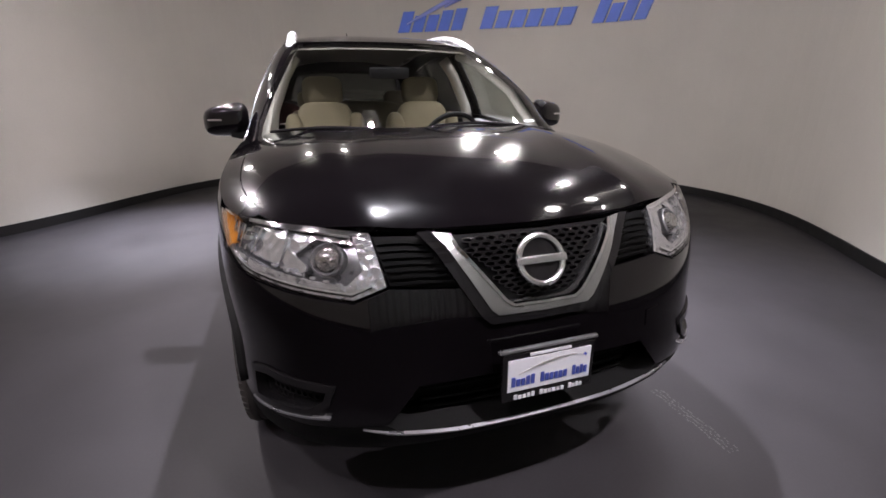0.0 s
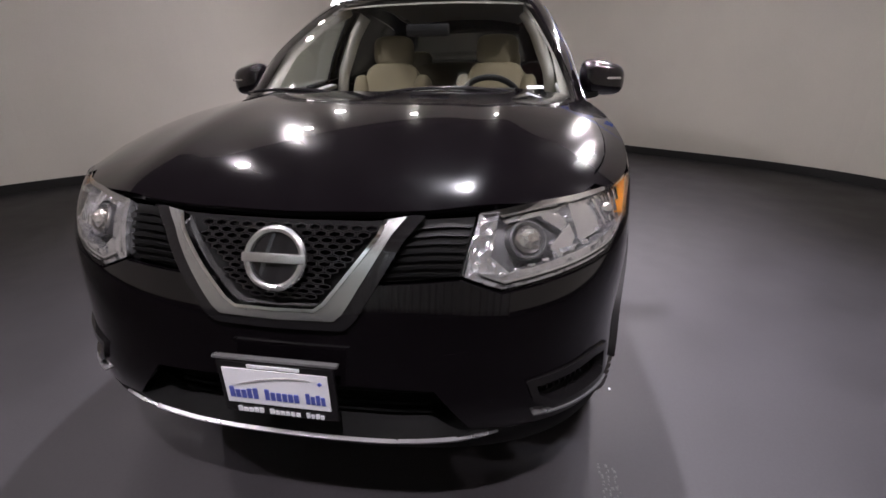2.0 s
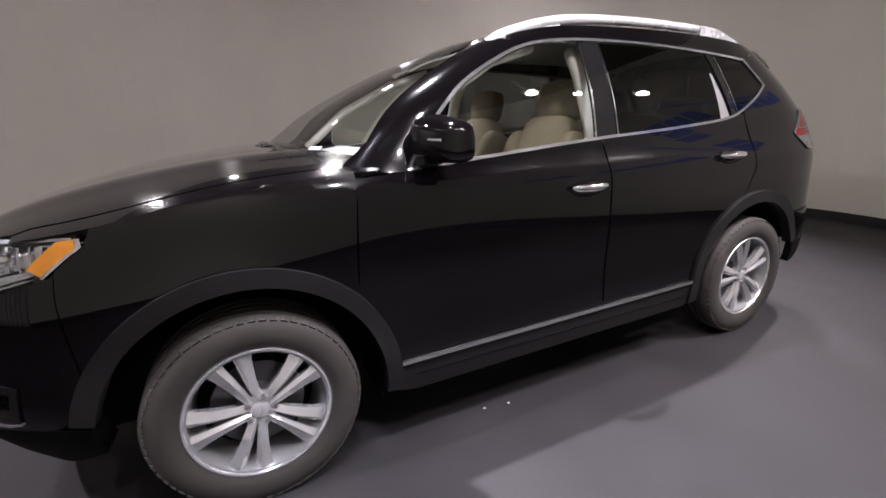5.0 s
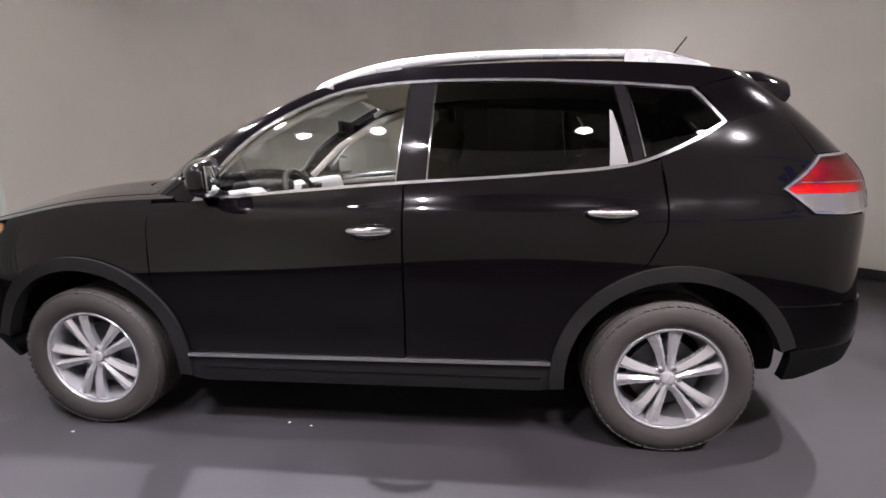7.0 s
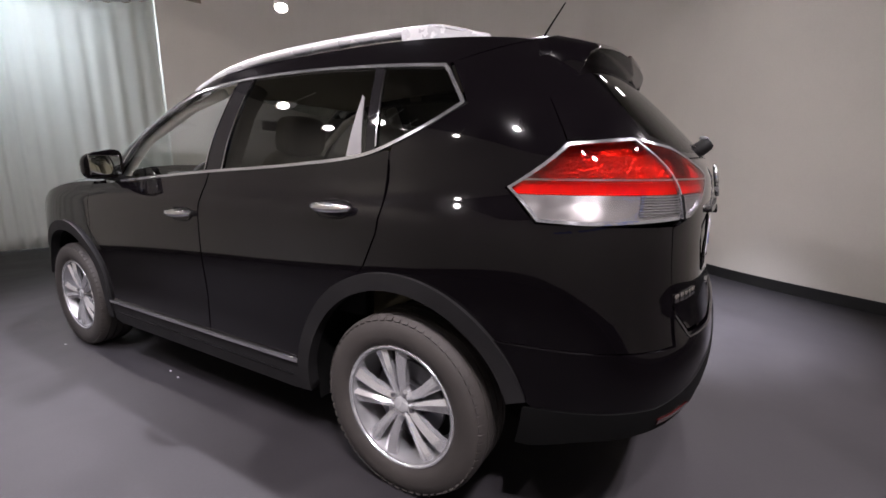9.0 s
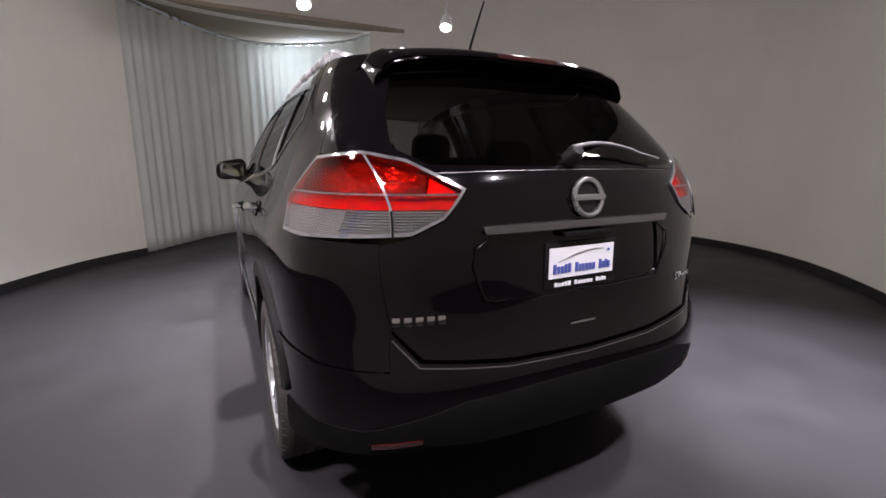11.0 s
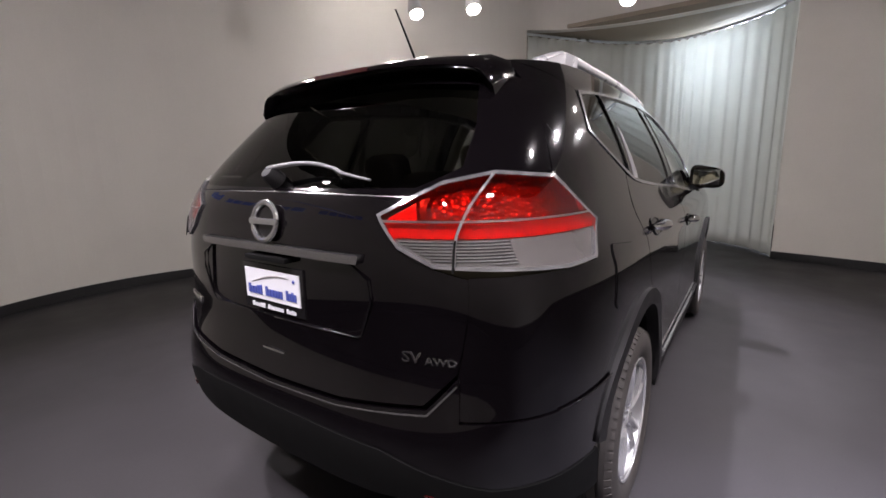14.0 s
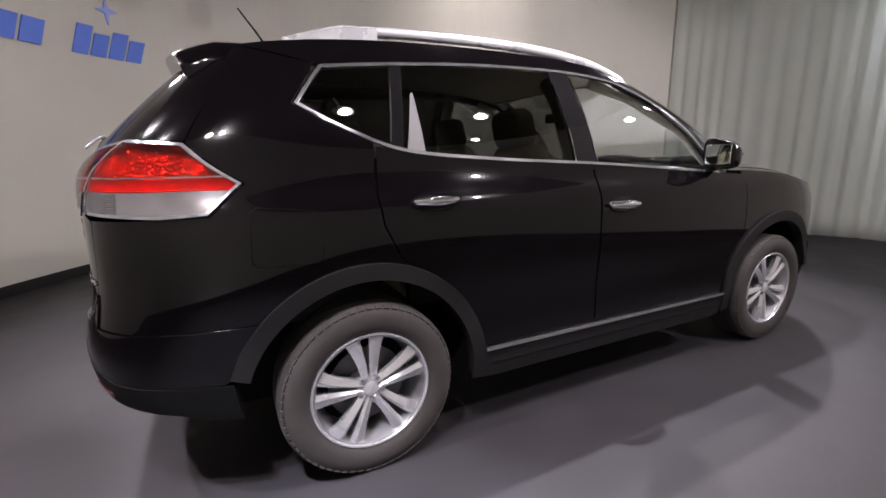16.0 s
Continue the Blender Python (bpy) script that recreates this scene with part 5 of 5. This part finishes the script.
    bump = [("y", 1e-4, 0.680), ("y", 0.30, 0.690), ("y", 0.57, 0.722), ("y", 0.640, 0.81), ("y", 0.650, 0.697), ("x", -1.95, 0.695), ("x", -1.70, 0.695)] + ar + [("x", -1.86, 0.505), ("y", 0.72, 0.525), ("y", 0.45, 0.605), ("y", 0.2, 0.612), ("y", 1e-4, 0.612)]
    skin("rear_bumper", [(R(bump), REAR)], PAINT, car, "gloss black rear bumper", step=0.035, lift=0.006, depth=0.03)
    # reflection on the bumper's glossy step edge, laid on as a smoked chrome strip
    skin("bumper_highlight", [(R([("y", 1e-4, 0.668), ("y", 0.30, 0.678), ("y", 0.575, 0.708), ("y", 0.640, 0.790), ("y", 0.636, 0.792), ("y", 0.571, 0.712), ("y", 0.30, 0.682), ("y", 1e-4, 0.672)]), REAR)], GARNISH, car, "thin metal strip imitating the highlight along the bumper edge", step=0.03, lift=0.009, depth=0.008)
    low = [("y", 1e-4, 0.608), ("y", 0.2, 0.608), ("y", 0.45, 0.601), ("y", 0.72, 0.521), ("x", -1.86, 0.501), ("x", -1.83, 0.50), ("x", -1.808, 0.37), ("x", -1.86, 0.372), ("x", -2.0, 0.412), ("y", 0.66, 0.445), ("y", 0.55, 0.468), ("y", 0.40, 0.445), ("y", 1e-4, 0.43)]
    skin("lower_rear_bumper", [(R(low), REAR)], DARK, car, "matt black lower rear bumper", step=0.04, lift=0.010, depth=0.04)
    for s in (1, -1):
        skin("rear_reflector", [(ring_poly(REAR, [("y", 0.70, 0.462), ("y", 0.57, 0.482), ("y", 0.57, 0.496), ("y", 0.70, 0.480)], s), REAR)], RED_DARK, car, "dark red bumper reflector", step=0.03, lift=0.014, depth=0.01)
    # spoiler, lofted across the car
    prof = lambda f: [(-1.66, 1.702 - 0.004 * f), (-1.77, 1.694), (-1.86, 1.678), (-1.932, 1.652), (-1.944, 1.638), (-1.915, 1.624), (-1.84, 1.618), (-1.72, 1.612)]
    verts, faces, n = [], [], 33
    for k in range(n):
        f = 2 * k / (n - 1) - 1
        a = abs(f)
        y = 0.556 * f
        drop = 0.034 * a ** 3 + (0.05 * max(0, a - 0.92) / 0.08)
        for x, z in prof(a):
            verts.append((x + 0.07 * a ** 3 * (1 if x < -1.78 else 0.2), y, z - drop - (0.035 * max(0, a - 0.85) / 0.15 if z < 1.633 else 0)))
    for k in range(n - 1):
        for i in range(8):
            j = (i + 1) % 8
            faces.append((k * 8 + i, k * 8 + j, k * 8 + 8 + j, k * 8 + 8 + i))
    faces += [tuple(range(8))[::-1], tuple((n - 1) * 8 + i for i in range(8))]
    bm = bmesh.new()
    vv = [bm.verts.new(v) for v in verts]
    for f in faces:
        bm.faces.new([vv[i] for i in f])
    spoiler = part("spoiler", bm, PAINT, car, "gloss black roof spoiler", angle=50)
    boxes("brake_light", [((-1.938, 0, 1.645), (0.014, 0.26, 0.016), 0.006)], RED_DARK, spoiler, "dark red high brake light")
    # rear wiper
    P1, N1 = REAR(*[np.array([a]) for a in REAR.at_y(0.020, 1.290)])
    bm = bmesh.new()
    lathe(bm, [(0.0, 0.03), (0.035, 0.028), (0.05, 0.02), (0.052, 0.001)], 16)
    bm.transform(Matrix.Translation(Vector(P1[0])) @ Vector(N1[0]).to_track_quat("Y", "Z").to_matrix().to_4x4())
    wiper = part("rear_wiper", bm, CLAD, car, "satin grey rear wiper")
    pts = []
    for k in range(13):
        y = 0.03 - 0.41 * k / 12
        p, n_ = REAR(*[np.array([a]) for a in REAR.at_y(y if abs(y) > 1e-4 else 1e-4, 1.300 + 0.018 * math.sin(math.pi * min(1, k / 9)) - 0.02 * max(0, k - 8) / 4)])
        pts.append(tuple(p[0] + n_[0] * (0.045 - 0.02 * k / 12)))
    sweep("wiper_arm", pts, [0.011 - 0.006 * k / 12 for k in range(13)], SATIN_GREY, wiper, sides=8, flat=0.7)


def build_wheel():
    bm = bmesh.new()
    lathe(bm, [(0.095, 0.222), (0.100, 0.236), (0.094, 0.240), (0.06, 0.226), (0.0, 0.205), (-0.09, 0.215), (-0.10, 0.236), (-0.09, 0.21), (-0.02, 0.195), (0.06, 0.212), (0.095, 0.222)], 72)
    wheel = part("wheel", bm, BARREL, car, "silver ten-spoke alloy wheel with a worn tyre", angle=60)
    bm = bmesh.new()
    lathe(bm, [(0.094, 0.226), (0.103, 0.231), (0.104, 0.237), (0.097, 0.2415)], 72)
    part("rim_lip", bm, ALLOY, wheel, "bright machined rim lip")
    bm = bmesh.new()
    prof = [(0.088, 0.232), (0.104, 0.246), (0.112, 0.275), (0.114, 0.300), (0.108, 0.328), (0.096, 0.343), (0.086, 0.350)]
    for y in (0.060, 0.020, -0.020, -0.060):
        prof += [(y + 0.006, 0.3525), (y + 0.0055, 0.345), (y - 0.0055, 0.345), (y - 0.006, 0.3525)]
    prof += [(-0.086, 0.350), (-0.096, 0.343), (-0.108, 0.328), (-0.114, 0.30), (-0.112, 0.275), (-0.104, 0.246), (-0.09, 0.23)]
    lathe(bm, prof, 96)
    part("tyre", bm, RUBBER, wheel, "dusty black tyre", angle=35)
    # shoulder blocks of the tread
    bm = bmesh.new()
    for k in range(64):
        t = 2 * math.pi * k / 64
        for s in (1, -1):
            add_box(bm, (0, 0, 0), (0.022, 0.026, 0.010))
            bmesh.ops.transform(bm, matrix=Matrix.Rotation(t, 4, "Y") @ Matrix.Translation((0, s * 0.093, 0.3410)) @ Matrix.Rotation(radians(-s * 28), 4, "X"), verts=bm.verts[-8:])
    tagged(part("tread", bm, RUBBER, wheel, smooth=False), kind="stuff")
    # five pairs of spokes
    for k in range(5):
        for s in (1, -1):
            bm = bmesh.new()
            secs = []
            for r, half_w, y, off in ((0.030, 0.014, 0.070, 0.0150), (0.075, 0.0165, 0.081, 0.0195), (0.130, 0.0200, 0.087, 0.0280), (0.180, 0.0250, 0.088, 0.0390), (0.212, 0.0310, 0.087, 0.0480), (0.232, 0.0365, 0.085, 0.0550)):
                c = s * off
                secs.append([bm.verts.new(v) for v in ((c - half_w, y - 0.003, r), (c - half_w * 0.35 * s, y + 0.009, r), (c + half_w, y - 0.003, r), (c + half_w * 0.85, y - 0.03, r), (c - half_w * 0.85, y - 0.03, r))])
            for A, B in zip(secs, secs[1:]):
                for i in range(5):
                    j = (i + 1) % 5
                    bm.faces.new((A[i], A[j], B[j], B[i]))
            bm.faces.new(secs[0][::-1])
            bm.faces.new(secs[-1])
            bm.transform(Matrix.Rotation(2 * math.pi * k / 5, 4, "Y"))
            part("spoke", bm, ALLOY, wheel, angle=15)
    bm = bmesh.new()
    lathe(bm, [(0.05, 0.062), (0.072, 0.058), (0.078, 0.034), (0.074, 0.030)], 32)
    part("hub", bm, ALLOY, wheel)
    bm = bmesh.new()
    lathe(bm, [(0.070, 0.031), (0.082, 0.028), (0.085, 0.018), (0.084, 0.001)], 28)
    part("centre_cap", bm, SATIN, wheel)
    for k in range(5):
        t = 2 * math.pi * (k + 0.5) / 5
        bm = bmesh.new()
        bmesh.ops.create_cone(bm, cap_ends=True, segments=6, radius1=0.010, radius2=0.009, depth=0.02, matrix=Matrix.Translation((0.048 * math.sin(t), 0.076, 0.048 * math.cos(t))) @ Matrix.Rotation(radians(90), 4, "X"))
        part("wheel_nut", bm, CHROME, wheel, smooth=False)
    bm = bmesh.new()
    lathe(bm, [(0.01, 0.155), (0.022, 0.155), (0.022, 0.08), (0.04, 0.075), (0.04, 0.001)], 48)
    part("brake_disc", bm, ALLOY_DARK, wheel, "dull steel brake disc")
    bm = bmesh.new()
    lathe(bm, [(-0.03, 0.195), (-0.028, 0.001)], 32)
    part("back_plate", bm, DARK, wheel)
    return wheel


def pillow(bm, centre, size, turn, power=0.5):
    geo = bmesh.ops.create_uvsphere(bm, u_segments=20, v_segments=14, radius=1)
    m = Matrix.LocRotScale(centre, Euler([radians(t) for t in turn]), Vector(size) / 2)
    for v in geo["verts"]:
        v.co = m @ Vector([math.copysign(abs(c) ** power, c) for c in v.co])


def build_interior():
    def seat(x, y, w, name="seat"):
        s = new(name)
        child(s, car)
        s.location = (x, y, 0)
        tagged(s, "beige fabric seat")
        bm = bmesh.new()
        add_box(bm, (0.10, 0, 0.68), (0.52, w, 0.16), 0.05, (0, -8, 0), 3)
        part("cushion", bm, BEIGE, s)
        bm = bmesh.new()
        pillow(bm, (-0.24, 0, 0.98), (0.17, w * 0.80, 0.66), (0, -16, 0), 0.45)
        for d in (1, -1):
            pillow(bm, (-0.215, d * w * 0.42, 0.95), (0.20, 0.13, 0.56), (0, -16, d * -8), 0.6)
        part("backrest", bm, BEIGE, s)
        return s

    for y in (0.37, -0.37):
        s = seat(0.02, y, 0.52, "front_seat")
        bm = bmesh.new()
        pillow(bm, (-0.355, 0, 1.375), (0.13, 0.29, 0.21), (0, -12, 0), 0.55)
        part("headrest", bm, BEIGE, s)
        for d in (0.06, -0.06):
            sweep("post", [(-0.345, d, 1.25), (-0.352, d, 1.32)], 0.006, CHROME, s, sides=8)
    s = seat(-0.92, 0, 1.28, "rear_seat")
    for y in (0.40, -0.40):
        bm = bmesh.new()
        pillow(bm, (-0.345, y, 1.31), (0.12, 0.27, 0.17), (0, -12, 0), 0.55)
        part("headrest", bm, BEIGE, s)
    # dashboard: a rounded shelf
    bm = bmesh.new()
    add_box(bm, (0.80, 0, 1.00), (0.50, 1.46, 0.26), 0.06, (0, 8, 0), 3)
    dash = part("dashboard", bm, GREYTRIM, car, "grey dashboard")
    bm = bmesh.new()
    add_box(bm, (0.66, 0.37, 1.145), (0.20, 0.34, 0.07), 0.03, (0, 0, 0), 3)
    part("binnacle", bm, DARK, dash)
    bm = bmesh.new()
    add_box(bm, (0.56, 0, 1.06), (0.04, 0.26, 0.16), 0.012, (0, -18, 0))
    part("console_screen", bm, PIANO, dash)
    bm = bmesh.new()
    add_box(bm, (0.30, 0, 0.78), (0.7, 0.22, 0.22), 0.04)
    part("centre_console", bm, DARK, car)
    pts = [(0.43 + 0.075 * math.sin(t), 0.37 + 0.185 * math.cos(t), 1.06 + 0.170 * math.sin(t)) for t in (2 * math.pi * k / 40 for k in range(40))]
    sw = sweep("steering_wheel", pts, 0.016, DARK, car, "black steering wheel", sides=8, closed=True)
    bm = bmesh.new()
    add_box(bm, (0.445, 0.37, 1.06), (0.05, 0.16, 0.12), 0.03, (0, -24, 0), 3)
    add_box(bm, (0.44, 0.37, 1.055), (0.02, 0.34, 0.035), 0.008, (0, -24, 0))
    part("airbag_cover", bm, DARK, sw)
    boxes("interior_mirror", [((0.30, 0.0, 1.475), (0.03, 0.25, 0.065), 0.014)], DARK, car, "interior mirror")
    for s in (1, -1):
        # pale inner pillars, door cards
        sweep("inner_pillar", [(0.82, s * 0.75, 1.15), (0.58, s * 0.70, 1.36), (0.26, s * 0.61, 1.53), (0.02, s * 0.56, 1.60)], 0.026, LINER, car, "pale inner windscreen pillar", sides=8)
        sweep("inner_pillar", [(-0.235, s * 0.76, 1.05), (-0.235, s * 0.72, 1.25), (-0.24, s * 0.62, 1.48), (-0.25, s * 0.54, 1.60)], 0.04, LINER, car, sides=8)
        boxes("door_card", [((0.36, s * 0.80, 0.88), (1.06, 0.06, 0.50), 0.03), ((0.34, s * 0.755, 1.00), (0.60, 0.07, 0.06), 0.02)], DARK, car, "dark door lining")
        boxes("door_card", [((-0.70, s * 0.80, 0.90), (0.92, 0.06, 0.52), 0.03)], DARK, car, "dark door lining")
        boxes("window_ledge", [((0.30, s * 0.80, 1.118), (0.98, 0.07, 0.03), 0.012, (0, 4.4, 0))], GREYTRIM, car, "pale ledge under the side window")
    p, n = GLASS(*[np.array([v]) for v in GLASS.at_y(0.60, 1.21)])
    bm = bmesh.new()
    add_box(bm, (0, 0, 0), (0.003, 0.075, 0.018))
    bm.transform(Matrix.Translation(Vector(p[0] - n[0] * 0.008)) @ Vector(n[0]).to_track_quat("X", "Z").to_matrix().to_4x4())
    part("sticker", bm, WHITE, car, "small white sticker in the windscreen", smooth=False)
    for c, s in (((0.0, 0, 0.40), (4.0, 1.10, 0.34)), ((0, 0, 0.42), (1.62, 1.66, 0.24)), ((2.0, 0, 0.62), (0.20, 1.1, 0.5)), ((-1.98, 0, 0.62), (0.2, 1.1, 0.5)), ((1.50, 0, 0.80), (0.9, 1.0, 0.34))):
        boxes("underbody", [(c, s, 0.05)], DARK, car, "black underbody")
    sweep("exhaust", [(-1.6, -0.48, 0.32), (-2.08, -0.48, 0.32)], 0.028, DARK, car, sides=14)


build_nose()
build_glasshouse()
build_tail()
for side_sign in (1, -1):
    build_side(side_sign)
build_interior()
first = build_wheel()
copies = [(HUB_F, 1, 20), (HUB_R, 1, 10), (HUB_F, -1, 31), (HUB_R, -1, 5)]
for k, (hx, sg, spin) in enumerate(copies):
    m = Matrix.Translation((hx, sg * 0.796, HUB_Z)) @ Matrix.Rotation(0 if sg > 0 else math.pi, 4, "Z") @ Matrix.Rotation(radians(spin), 4, "Y")
    if k == 0:
        first_pose = m
    else:
        copy_thing(first, m)
first.matrix_basis = first_pose


def build_floor_marks():
    """Pale tyre print and small chips on the floor."""
    rng = random.Random(4)
    verts, faces = [], []
    for k in range(90):
        x = 1.86 + 0.0046 * k + rng.uniform(-0.004, 0.004)
        y = 0.875 + (k % 3) * 0.022 + rng.uniform(-0.006, 0.006)
        w, h = rng.uniform(0.003, 0.007), rng.uniform(0.002, 0.005)
        n = len(verts)
        verts += [(x - w, y - h, 0.001), (x + w, y - h, 0.001), (x + w, y + h, 0.001), (x - w, y + h, 0.001), (x, y, 0.0018)]
        faces += [(n + i, n + (i + 1) % 4, n + 4) for i in range(4)]
    mark = raw("tyre_print", verts, faces, PRINT, smooth=False)
    tagged(mark, "pale dotted tyre print on the dark floor", "floor mark", kind="stuff")
    for x, y in ((1.45, 0.98), (0.30, 0.84), (0.42, 0.82)):
        bm = bmesh.new()
        bmesh.ops.create_icosphere(bm, subdivisions=1, radius=0.006, matrix=Matrix.Translation((x, y, 0.003)) @ Matrix.Diagonal((1.4, 1, 0.5, 1)))
        tagged(part("chip", bm, WHITE, None), "tiny white chip lying on the dark floor", "chip", "chips on the floor")


build_floor_marks()
